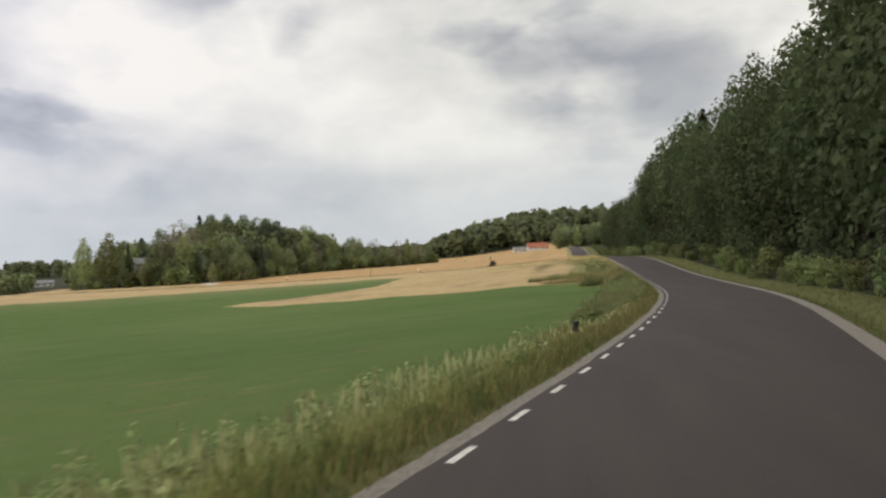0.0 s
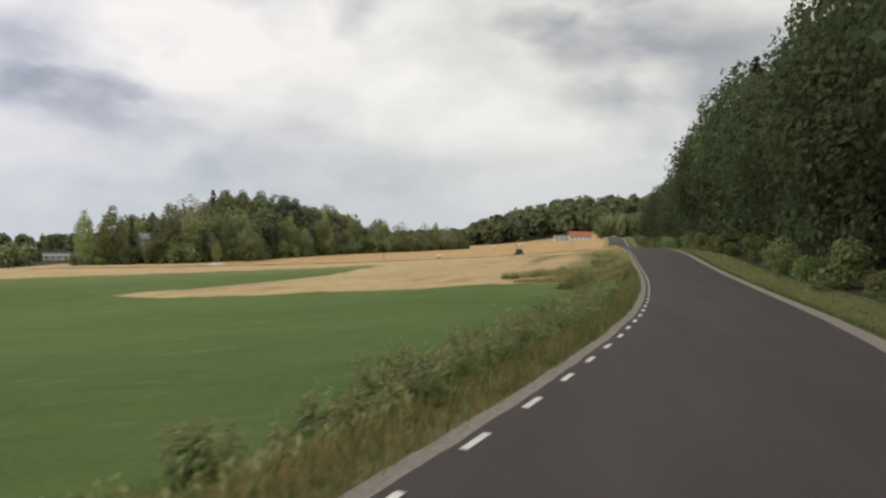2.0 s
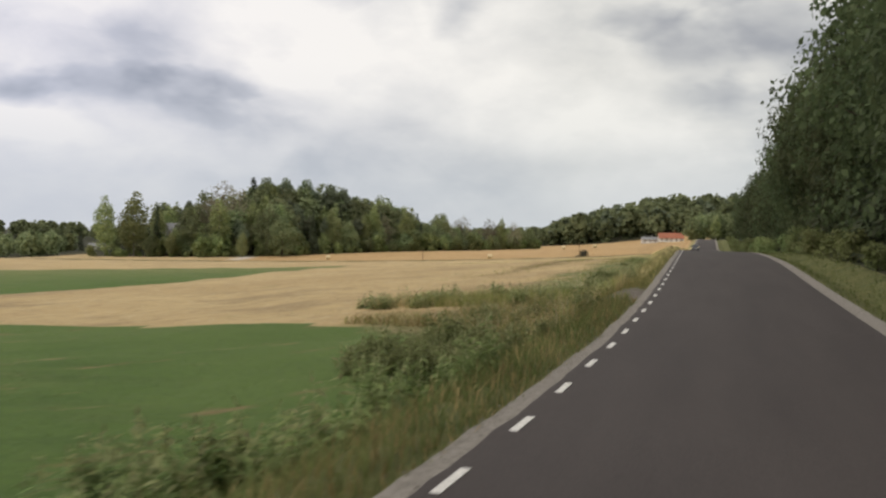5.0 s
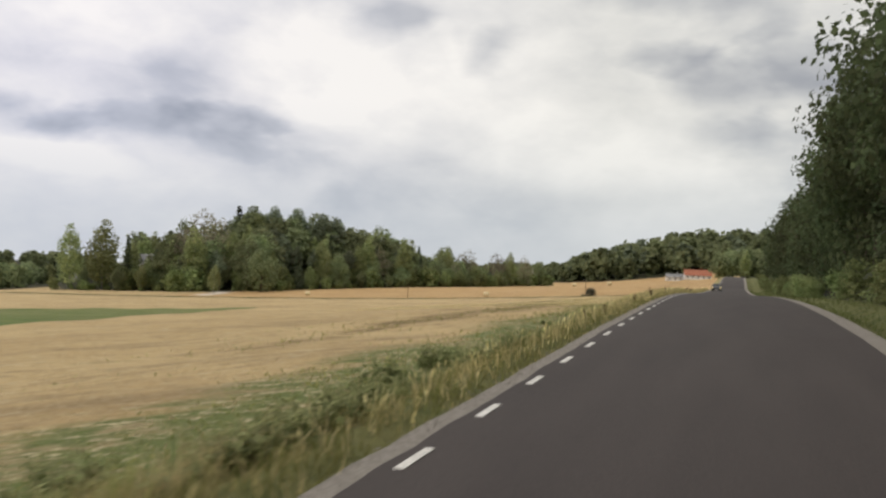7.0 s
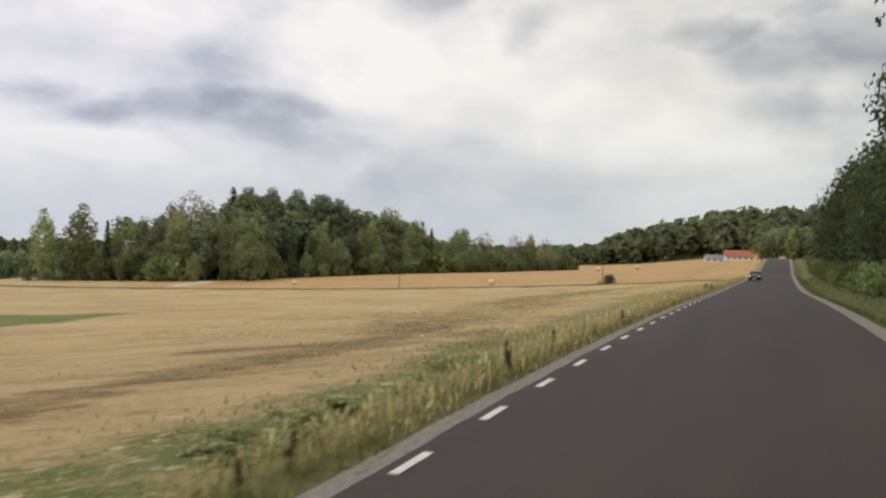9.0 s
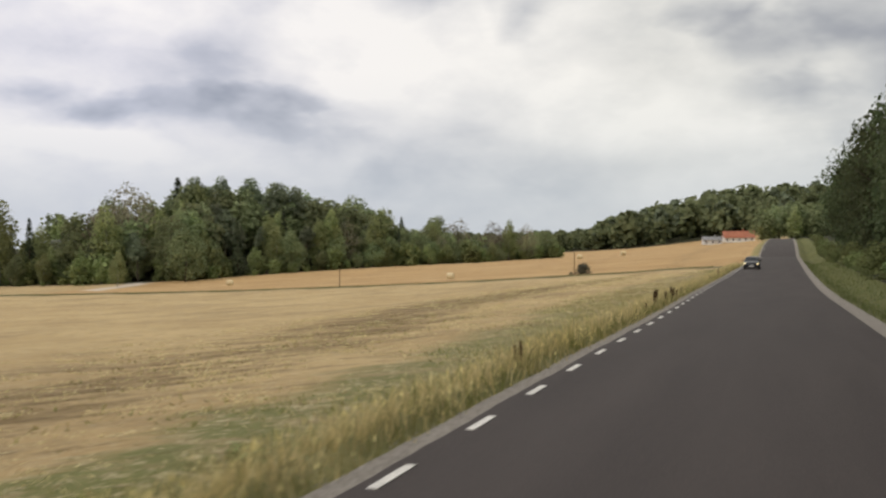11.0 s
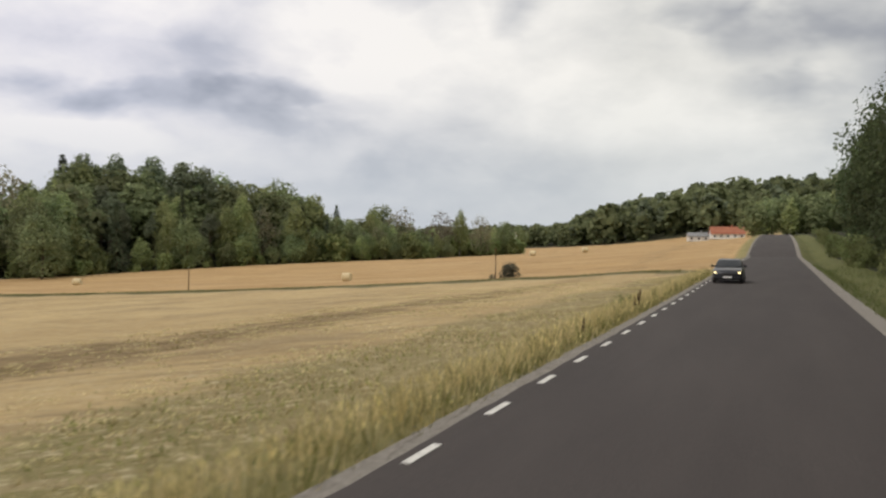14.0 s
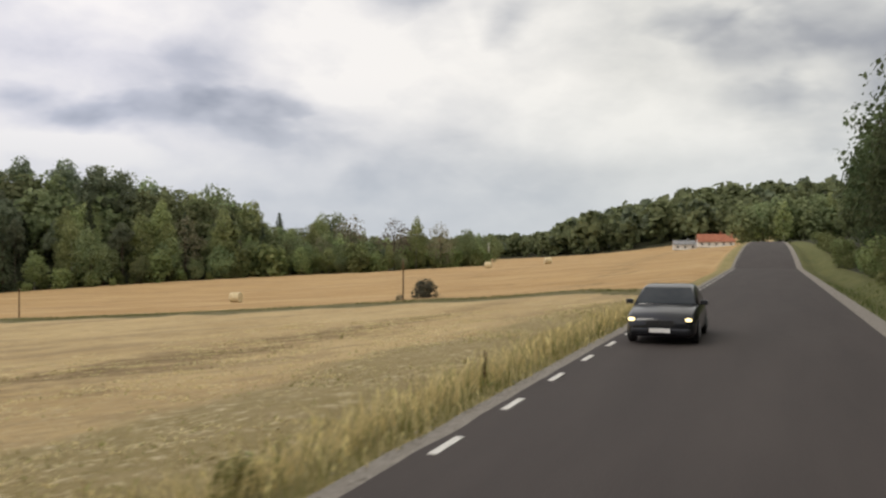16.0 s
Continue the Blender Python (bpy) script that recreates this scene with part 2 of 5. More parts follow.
def ground_mat():
    m, t, p = mat("ground", 0.97)
    za = t.nodes.new("ShaderNodeAttribute")
    za.attribute_name = "zone_a"
    zb = t.nodes.new("ShaderNodeAttribute")
    zb.attribute_name = "zone_b"
    zc = t.nodes.new("ShaderNodeAttribute")
    zc.attribute_name = "zone_c"
    ca = node(t, "ShaderNodeSeparateColor", Color=za.outputs["Color"]).outputs
    cb = node(t, "ShaderNodeSeparateColor", Color=zb.outputs["Color"]).outputs
    cc = node(t, "ShaderNodeSeparateColor", Color=zc.outputs["Color"]).outputs
    zd = t.nodes.new("ShaderNodeAttribute")
    zd.attribute_name = "zone_d"
    cd = node(t, "ShaderNodeSeparateColor", Color=zd.outputs["Color"]).outputs
    wob = math_node(t, "MULTIPLY", math_node(t, "SUBTRACT", noise_at(t, 0.7), 0.5), 0.5)

    def edge(v):
        return ramp(t, math_node(t, "ADD", v, wob), (0.4, 0.0), (0.6, 1.0))

    # ripe field: pale straw, with rows and darker laid patches
    straw = ramp(t, noise_at(t, 0.09, 5.0), (0.3, (0.430, 0.305, 0.145)), (0.7, (0.560, 0.418, 0.212)))
    straw = mix_col(t, ramp(t, noise_at(t, 0.17, 6.0, 0.68, (0.4, 1.2, 1, ROWS)), (0.52, 0.0), (0.64, 0.75)), straw, (0.275, 0.198, 0.102))
    straw = mix_col(t, ramp(t, noise_at(t, 1.1, 6.0, 0.72, (0.55, 1.0, 1, ROWS)), (0.50, 0.0), (0.66, 0.65)), straw, (0.30, 0.215, 0.11))
    straw = mix_col(t, ramp(t, noise_at(t, 4.0, 5.0, 0.7), (0.48, 0.0), (0.75, 0.6)), straw, (0.57, 0.47, 0.285))
    weedy = mix_col(t, ramp(t, noise_at(t, 1.9, 7.0, 0.78), (0.38, 0.0), (0.62, 1.0)), (0.17, 0.145, 0.068), (0.50, 0.40, 0.215))
    lush = ramp(t, noise_at(t, 0.9, 5.0, 0.7), (0.35, (0.085, 0.105, 0.034)), (0.65, (0.16, 0.155, 0.058)))
    weedy = mix_col(t, math_node(t, "MULTIPLY", cc[1], ramp(t, noise_at(t, 0.5, 5.0, 0.7), (0.4, 0.2), (0.6, 1.0))), weedy, lush)
    weedy = mix_col(t, ramp(t, noise_at(t, 0.35, 5.0, 0.65, (1.0, 0.45, 1)), (0.50, 0.0), (0.68, 0.6)), weedy, (0.165, 0.15, 0.062))
    # weeds that have come up in a band beside the verge, and in streaks over the field
    rough = noise_at(t, 0.9, 7.0, 0.75, (0.5, 1.0, 1, ROWS))
    leafy = mix_col(t, cc[1], (0.345, 0.255, 0.125), (0.120, 0.162, 0.046))
    band = mix_col(t, ramp(t, rough, (0.50, 0.0), (0.62, 0.9)), leafy, (0.355, 0.28, 0.15))
    band = mix_col(t, ramp(t, noise_at(t, 3.2, 5.0, 0.75, (0.7, 1.0, 1, ROWS)), (0.54, 0.0), (0.62, 0.85)), band, (0.62, 0.52, 0.33))
    band = mix_col(t, ramp(t, noise_at(t, 2.3, 5.0, 0.75, (0.5, 1.0, 1, ROWS)), (0.30, 0.45), (0.44, 0.0)), band, (0.130, 0.098, 0.046))
    tuft = math_node(t, "ADD", math_node(t, "MULTIPLY", math_node(t, "SUBTRACT", noise_at(t, 0.55, 6.0, 0.7, (0.45, 1.2, 1, ROWS)), 0.5), 2.2), cd[0])
    fleck = noise_at(t, 2.4, 6.0, 0.75, (0.4, 1.0, 1, ROWS))
    straw = mix_col(t, ramp(t, fleck, (0.33, 0.6), (0.43, 0.0)), straw, (0.205, 0.160, 0.090))
    straw = mix_col(t, ramp(t, fleck, (0.56, 0.0), (0.66, 0.6)), straw, (0.62, 0.53, 0.35))
    crumb = math_node(t, "MULTIPLY", math_node(t, "SUBTRACT", fleck, 0.5), 1.6)
    streaky = math_node(t, "ADD", math_node(t, "MULTIPLY", math_node(t, "SUBTRACT", noise_at(t, 0.42, 6.0, 0.72, (0.4, 1.2, 1, ROWS)), 0.5), 3.0), math_node(t, "ADD", cd[1], crumb))
    furrow = mix_col(t, ramp(t, rough, (0.42, 0.0), (0.62, 1.0)), (0.165, 0.112, 0.052), (0.34, 0.250, 0.128))
    green = ramp(t, noise_at(t, 0.25, 5.0), (0.3, (0.076, 0.132, 0.026)), (0.7, (0.102, 0.162, 0.036)))
    green = mix_col(t, ramp(t, noise_at(t, 5.0, 4.0), (0.45, 0.0), (0.8, 0.5)), green, (0.05, 0.09, 0.025))
    green = mix_col(t, ramp(t, noise_at(t, 0.12, 6.0, 0.7, (0.5, 1.4, 1)), (0.55, 0.0), (0.78, 0.4)), green, (0.18, 0.20, 0.07))
    green = mix_col(t, ramp(t, noise_at(t, 0.5, 5.0, 0.65, (0.2, 1.3, 1, 8.0)), (0.50, 0.0), (0.68, 0.5)), green, (0.062, 0.105, 0.024))
    green = mix_col(t, ramp(t, noise_at(t, 0.035, 3.0, 0.5), (0.42, 0.0), (0.62, 0.45)), green, (0.135, 0.185, 0.052))
    stubble = ramp(t, noise_at(t, 0.12, 5.0, 0.6, (0.5, 1.6, 1)), (0.3, (0.385, 0.242, 0.105)), (0.7, (0.495, 0.328, 0.150)))
    stubble = mix_col(t, ramp(t, noise_at(t, 0.30, 6.0, 0.7, (0.10, 1.5, 1, 12.0)), (0.47, 0.0), (0.60, 0.8)), stubble, (0.56, 0.395, 0.205))
    stubble = mix_col(t, ramp(t, noise_at(t, 0.22, 6.0, 0.7, (0.15, 1.5, 1, 12.0)), (0.36, 0.5), (0.47, 0.0)), stubble, (0.29, 0.175, 0.085))
    verge = ramp(t, noise_at(t, 0.9, 5.0, 0.7), (0.35, (0.235, 0.20, 0.080)), (0.65, (0.40, 0.33, 0.15)))
    track = ramp(t, noise_at(t, 0.5), (0.4, (0.125, 0.115, 0.050)), (0.7, (0.215, 0.185, 0.092)))
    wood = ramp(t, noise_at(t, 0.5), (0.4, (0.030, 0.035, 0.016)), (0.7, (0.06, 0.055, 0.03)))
    gravel = ramp(t, noise_at(t, 8.0), (0.4, (0.125, 0.108, 0.090)), (0.7, (0.265, 0.230, 0.190)))
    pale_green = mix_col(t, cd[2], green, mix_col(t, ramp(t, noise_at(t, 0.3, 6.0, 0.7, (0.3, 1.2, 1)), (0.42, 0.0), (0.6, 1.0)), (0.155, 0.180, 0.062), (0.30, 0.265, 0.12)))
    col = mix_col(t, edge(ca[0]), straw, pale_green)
    col = mix_col(t, edge(ca[1]), col, stubble)
    ragged = math_node(t, "ADD", cb[0], math_node(t, "MULTIPLY", math_node(t, "SUBTRACT", noise_at(t, 0.22, 6.0, 0.65, (1.0, 0.5, 1)), 0.5), 1.6))
    col = mix_col(t, ramp(t, ragged, (0.3, 0.0), (0.75, 1.0)), col, weedy)
    col = mix_col(t, ramp(t, streaky, (0.32, 0.0), (0.68, 0.92)), col, furrow)
    col = mix_col(t, ramp(t, tuft, (0.25, 0.0), (0.75, 1.0)), col, band)
    col = mix_col(t, edge(ca[2]), col, track)
    col = mix_col(t, cc[0], col, mix_col(t, cc[1], verge, lush))
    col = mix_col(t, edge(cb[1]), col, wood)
    col = mix_col(t, math_node(t, "MULTIPLY", cb[2], 1.0), col, gravel)
    col = mix_col(t, cc[2], col, ramp(t, noise_at(t, 3.0), (0.4, (0.58, 0.53, 0.45)), (0.7, (0.70, 0.65, 0.56))))
    t.links.new(col, p.inputs["Base Color"])
    bump(t, p, math_node(t, "ADD", noise_at(t, 2.5, 6.0, 0.7), math_node(t, "MULTIPLY", noise_at(t, 0.6), 1.5)), 0.85, 0.27)
    return m


GROUND = ground_mat()


# ---- helpers for building ----
def mesh_from(name, verts, faces, material, smooth=False):
    me = bpy.data.meshes.new(name)
    me.from_pydata([tuple(v) for v in verts], [], [tuple(f) for f in faces])
    me.materials.append(material)
    if smooth:
        me.polygons.foreach_set("use_smooth", [True] * len(me.polygons))
    me.update()
    return me


def soup(name, verts, per, material):
    """A mesh of loose faces with per corners each, from an array of corners."""
    v = np.asarray(verts, np.float32).reshape(-1, 3)
    n = len(v) // per
    me = bpy.data.meshes.new(name)
    me.vertices.add(len(v))
    me.vertices.foreach_set("co", v.ravel())
    me.loops.add(n * per)
    me.loops.foreach_set("vertex_index", np.arange(n * per, dtype=np.int32))
    me.polygons.add(n)
    me.polygons.foreach_set("loop_start", np.arange(n, dtype=np.int32) * per)
    me.materials.append(material)
    me.update(calc_edges=True)
    me.validate()
    return me


def part(name, data, material, parent, label=""):
    """One mesh object under a thing or a part, from a bmesh or a finished mesh."""
    if isinstance(data, bmesh.types.BMesh):
        me = bpy.data.meshes.new(name)
        bmesh.ops.recalc_face_normals(data, faces=data.faces)
        data.to_mesh(me)
        data.free()
        me.materials.append(material)
        data = me
    ob = new(name, data)
    ob.parent = parent
    return tagged(ob, label)


def thing(name, place, label, category, group="", kind=""):
    ob = new(name)
    ob.location = place
    ob.empty_display_size = 0.2
    return tagged(ob, label, category, group, kind)


def box(bm, centre, size, bevel=0.0):
    made = bmesh.ops.create_cube(bm, size=1.0, matrix=Matrix.Translation(centre) @ Matrix.Diagonal((*size, 1)))
    if bevel:
        edges = list({e for v in made["verts"] for e in v.link_edges})
        bmesh.ops.bevel(bm, geom=edges, offset=bevel, segments=2, affect="EDGES", profile=0.6)
    return bm


def tube(bm, a, b, r1, r2, seg=10):
    a, b = Vector(a), Vector(b)
    m = Matrix.Translation((a + b) / 2) @ (b - a).to_track_quat("Z", "Y").to_matrix().to_4x4()
    bmesh.ops.create_cone(bm, cap_ends=True, segments=seg, radius1=r1, radius2=r2, depth=(b - a).length, matrix=m)
    return bm


# ---- the lie of the land ----
LINE_Y = list(range(-30, 311, 10))
LINE_X = [-18.39, -16.03, -13.69, -11.39, -9.17, -7.04, -5.08, -3.44, -2.1, -1.05, -0.29, 0.29, 0.73, 1.01, 1.12, 1.12, 1.11, 1.08, 1.0,
          0.83, 0.64, 0.47, 0.3, 0.11, -0.07, -0.28, -0.54, -0.67, -0.73, -0.76, -0.79, -0.83, -0.82, -0.81, -0.81]
LINE_Z = [0.26, 0.26, 0.2, 0.02, -0.15, -0.29, -0.38, -0.51, -0.67, -0.84, -0.97, -1.03, -1.01, -0.91, -0.69, -0.36, 0.03, 0.4, 0.64, 0.8,
          0.86, 0.84, 0.77, 0.65, 0.49, 0.35, 0.23, 0.13, 0.06, 0.02, 0.0, -0.0, -0.01, -0.01, -0.01]


def line_x(y):
    """x of the painted edge line at y; the road runs on straight past both ends."""
    y = np.asarray(y, float)
    return np.interp(y, LINE_Y, LINE_X) + np.minimum(y + 30, 0) * 0.235


def line_z(y):
    return np.interp(np.asarray(y, float), LINE_Y, LINE_Z)


WOOD_EDGE = [(-330, 352), (-245, 352), (-212, 372), (-176, 376), (-164, 385), (-152, 409), (-142, 433), (-120, 468), (-97, 486)]


def ground_z(x, y):
    x, y = np.asarray(x, float), np.asarray(y, float)
    u = x - line_x(y)
    d = np.maximum(-u - 1.0, 0)
    bank = np.clip((-u - 1.2) / 2.6, 0, 1)
    rise = 4.5 * (1 - np.exp(-np.maximum(y - 370, 0) / 60)) * (1 - 0.45 * np.clip(d / 80, 0, 1))
    z = line_z(y) - 0.7 * bank * bank * (3 - 2 * bank) - 10 * (1 - np.exp(-d / 125)) + rise
    z = z - 0.5 * np.exp(-(((y - 335) / 55) ** 2)) * np.clip(d / 25, 0, 1)
    back = np.clip((y - np.interp(x, [p[0] for p in WOOD_EDGE], [p[1] for p in WOOD_EDGE]) - 5) / 45, 0, 1)
    knoll = back * back * (3 - 2 * back) * np.clip((-130 - x) / 60, 0, 1) * np.clip((x + 270) / 40, 0, 1) * np.clip((560 - y) / 60, 0, 1)
    z = z + 8 * knoll - 3 * np.clip((-x - 235) / 80, 0, 1)
    mouth = np.clip(np.abs(y - 114.5) / 5 - 0.6, 0, 1)
    hill = 17 * np.exp(-(((x - 15) / 95) ** 2) - ((y - 850) / 90) ** 2) + 5 * np.exp(-(((y - 860) / 80) ** 2)) * (x > -400)
    z = z + hill
    ditch = np.exp(-(((-u - 3.7) / 0.9) ** 2)) * 0.3 * mouth + np.exp(-(((u - 9.2) / 1.2) ** 2)) * 0.6
    right = np.maximum(u - 12, 0)
    z = z - ditch + 2.5 * (1 - np.exp(-right / 25)) + 7 * (1 - np.exp(-np.maximum(np.hypot(x, y - 200) - 700, 0) / 400))
    road = np.clip((u + 1.1) / 0.25, 0, 1) * np.clip((7.7 - u) / 0.25, 0, 1)
    return z - 0.09 * road


def inside(poly, x, y):
    """Whether points lie in a polygon."""
    hit = np.zeros(np.shape(x), bool)
    for (x0, y0), (x1, y1) in zip(poly, poly[1:] + poly[:1]):
        cross = (y0 > y) != (y1 > y)
        hit ^= cross & (x < (x1 - x0) * (y - y0) / (y1 - y0 + 1e-12) + x0)
    return hit


GREEN_SOUTH = [(-400, -400), (30, -400), (3, 100), (-2.4, 102.5), (-3.8, 105.4), (-7.0, 109.4), (-10.5, 110.8), (-17.4, 111.3), (-25, 112.3), (-42, 114), (-54, 116), (-60, 118.5), (-64, 122), (-48.6, 132.7), (-42, 146),
               (-44, 182), (-57, 216), (-74, 211), (-98, 198), (-125, 184), (-190, 155), (-400, 100)]
TRACK = [(-240, 318), (-180, 322), (-137, 329.5), (-110, 332.5), (-88, 337), (-60, 343), (-36, 350), (-14, 348), (-3, 330)]


def track_y(x):
    return np.interp(x, [p[0] for p in TRACK], [p[1] for p in TRACK])


def weed_band(u, y):
    """How weedy the ground is in the band between the verge and the smooth field."""
    out = np.interp(y, [108, 116, 124, 140, 150, 165, 200, 225, 235, 250, 290, 320], [5.5, 10, 9, 7.3, 7.1, 6.9, 7.5, 8.6, 10.2, 10.8, 9.8, 7]) + 0.5 * np.sin(y * 0.33) + 0.3 * np.sin(y * 0.9 + 1)
    return np.clip((out + u) / 3.2 + 0.5, 0, 1) * (u < -1.0) * np.clip((y - 116) / 3, 0, 1) * np.clip((335 - y) / 15, 0, 1)


def weed_streak(x, u, y):
    """How much dark weedy growth runs in streaks over the field."""
    mid = np.interp(y, [120, 140, 150, 158, 167, 180, 200, 222, 240, 255, 285, 320], [14, 13.5, 13.5, 13.5, 12.6, 11.8, 17, 18.5, 22.5, 24, 22, 18])
    half = np.interp(y, [120, 150, 180, 200, 225, 240, 285, 320], [1.6, 1.5, 1.8, 7.0, 6.0, 4.8, 4.2, 3.0])
    much = np.interp(y, [118, 135, 150, 160, 180, 200, 225, 240, 290, 325], [0, 0.2, 0.6, 1.0, 0.9, 0.55, 0.7, 0.9, 0.85, 0.35])
    run = much * np.exp(-(((-u - mid) / half) ** 2))
    a, b = np.array((-16.0, 172.8)), np.array((-8.0, 184.0))
    f = np.clip(((x - a[0]) * (b - a)[0] + (y - a[1]) * (b - a)[1]) / np.sum((b - a) ** 2), 0, 1)
    far = np.hypot(x - a[0] - f * (b - a)[0], y - a[1] - f * (b - a)[1])
    return np.maximum(run, 1.4 * np.exp(-((far / 0.85) ** 2))) * (y > 110)


def spaced(*runs):
    out = [runs[0][0]]
    for a, b, step in runs:
        out += list(np.linspace(a, b, max(1, round(abs(b - a) / step)) + 1)[1:])
    return np.array(out)


def build_ground():
    us = spaced((-1500, -300, 60), (-300, -160, 4), (-160, -60, 2), (-60, -15, 1), (-15, -4, 0.5), (-4, 0, 0.25), (0, 6.6, 2.2), (6.6, 14, 0.4), (14, 60, 3), (60, 1500, 60))
    ys = spaced((-1500, -60, 60), (-60, -12, 3), (-12, 330, 1), (330, 520, 2), (520, 900, 12), (900, 2600, 100))
    U, Y = np.meshgrid(us, ys)
    X = U + line_x(Y)
    Z = ground_z(X, Y)
    fade = np.clip((-U - 1.0) / 4, 0, 1)
    Z = Z + fade * 0.10 * (np.sin(X * 0.37 + np.sin(Y * 0.21) * 2) * np.sin(Y * 0.29 + X * 0.11))
    n, m = U.shape
    verts = np.stack([X, Y, Z], -1).reshape(-1, 3)
    i = np.arange(n * m).reshape(n, m)
    faces = np.stack([i[:-1, :-1], i[:-1, 1:], i[1:, 1:], i[1:, :-1]], -1).reshape(-1, 4)
    me = mesh_from("ground", verts.tolist(), faces.tolist(), GROUND, True)
    x, y, u = X.ravel(), Y.ravel(), U.ravel()
    green = inside(GREEN_SOUTH, x, y) & (u < -3)
    orange = (y > track_y(x) + 2) & (u < 0) & (x > -165 - (y - 340) * 0.3)
    track = (abs(y - track_y(x) + 1.5) < np.where(x < -100, 3.6, 4.0)) & (u < -2)
    reach = np.interp(y, [0, 98, 103, 107, 111, 115, 122, 135, 150, 300, 330], [3.4, 3.4, 4.5, 8, 13, 9, 5, 3, 2.8, 2.8, 2.5]) + 0.3 * np.sin(y * 0.11) + 0.2 * np.sin(y * 0.37)
    verge = np.clip((reach + u) / (0.25 * reach) * 0.5 + 0.5, 0, 1) * (u < 0) * np.clip((340 - y) / 20, 0, 1)
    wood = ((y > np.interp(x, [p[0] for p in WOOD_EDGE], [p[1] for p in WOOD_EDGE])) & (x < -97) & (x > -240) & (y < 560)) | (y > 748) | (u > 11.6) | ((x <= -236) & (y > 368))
    mouth = np.clip(1 - np.hypot((y - 114.3 - 0.05 * u) / (3.4 + 0.11 * np.clip(u, -12, 0)), (u + 1.2) / 10.0) ** 4, 0, 1) * (u < -0.3) * np.interp(u, [-12, -6], [0.7, 1.0])
    lane = np.clip(1.6 - abs(x - (-160 - (y - 346) * 0.42)) / 2.6, 0, 1) * (y > 345) * (y < 379) * (x < -150)
    stone = mouth
    one = np.ones_like(x)
    near = np.where(y < 120, np.clip((u + 4.6) / 1.4, 0, 1), np.clip((u + 2.9) / 0.9, 0, 1)) * (u < 0) + np.clip((12.6 - u) / 1.0, 0, 1) * (u > 6)
    wet = np.interp(y, [-20, 15, 25, 38, 46, 110, 125, 155, 175, 215, 260, 330], [0.9, 0.9, 0.75, 0.75, 0.95, 0.95, 0.9, 0.9, 0.75, 0.6, 0.25, 0.15])
    wet = np.where(u > 6, 0.95, wet)
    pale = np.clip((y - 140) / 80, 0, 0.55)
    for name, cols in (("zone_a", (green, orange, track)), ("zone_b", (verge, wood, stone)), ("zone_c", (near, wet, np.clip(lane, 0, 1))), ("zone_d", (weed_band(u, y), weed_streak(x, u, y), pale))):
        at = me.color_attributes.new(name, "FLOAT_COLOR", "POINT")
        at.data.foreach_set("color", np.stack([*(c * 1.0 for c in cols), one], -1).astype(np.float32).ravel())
    tagged(new("ground", me), "rolling farmland with ripe straw, green crop and stubble fields", "ground", kind="structure")


def strip(name, u0, u1, lift, material, y0=-60.0, y1=530.0, step=0.5, thick=0.12, cross=1, ragged=0.0):
    """A solid ribbon along the road between two offsets from the edge line; ragged: how far its first edge wanders."""
    ys = np.arange(y0, y1 + step, step)
    wander = ragged * (np.sin(ys * 0.9) * 0.4 + np.sin(ys * 2.3 + 1) * 0.35 + np.random.default_rng(3).normal(scale=0.35, size=len(ys)))
    cols = np.linspace(u0, u1, cross + 1)
    xs, zs = line_x(ys), line_z(ys) + 4.5 * (1 - np.exp(-np.maximum(ys - 370, 0) / 60)) + lift
    verts, faces = [], []
    for y, x, z, off in zip(ys, xs, zs, wander):
        row = [(x + u + (off if k == 0 else 0), y, z) for k, u in enumerate(cols)]
        verts += [(row[0][0], y, z - thick)] + row + [(row[-1][0], y, z - thick)]
    w = cross + 3
    for k in range(len(ys) - 1):
        for j in range(w - 1):
            a = k * w + j
            faces.append((a, a + 1, a + w + 1, a + w))
    return mesh_from(name, verts, faces, material)


build_ground()
tagged(new("road", strip("road", -0.28, 6.75, 0.0, ASPHALT, cross=4, ragged=0.03)), "worn grey-brown asphalt country road", "road", kind="structure")
tagged(new("gravel_shoulder", strip("gravel_shoulder", -0.62, -0.20, -0.02, GRAVEL, ragged=0.03)), "pale grey gravel shoulder beside the asphalt", "shoulder", kind="structure")
tagged(new("gravel_shoulder", strip("gravel_shoulder", 6.754, 7.4, -0.018, GRAVEL)), "pale grey gravel shoulder beside the asphalt", "shoulder", kind="structure")


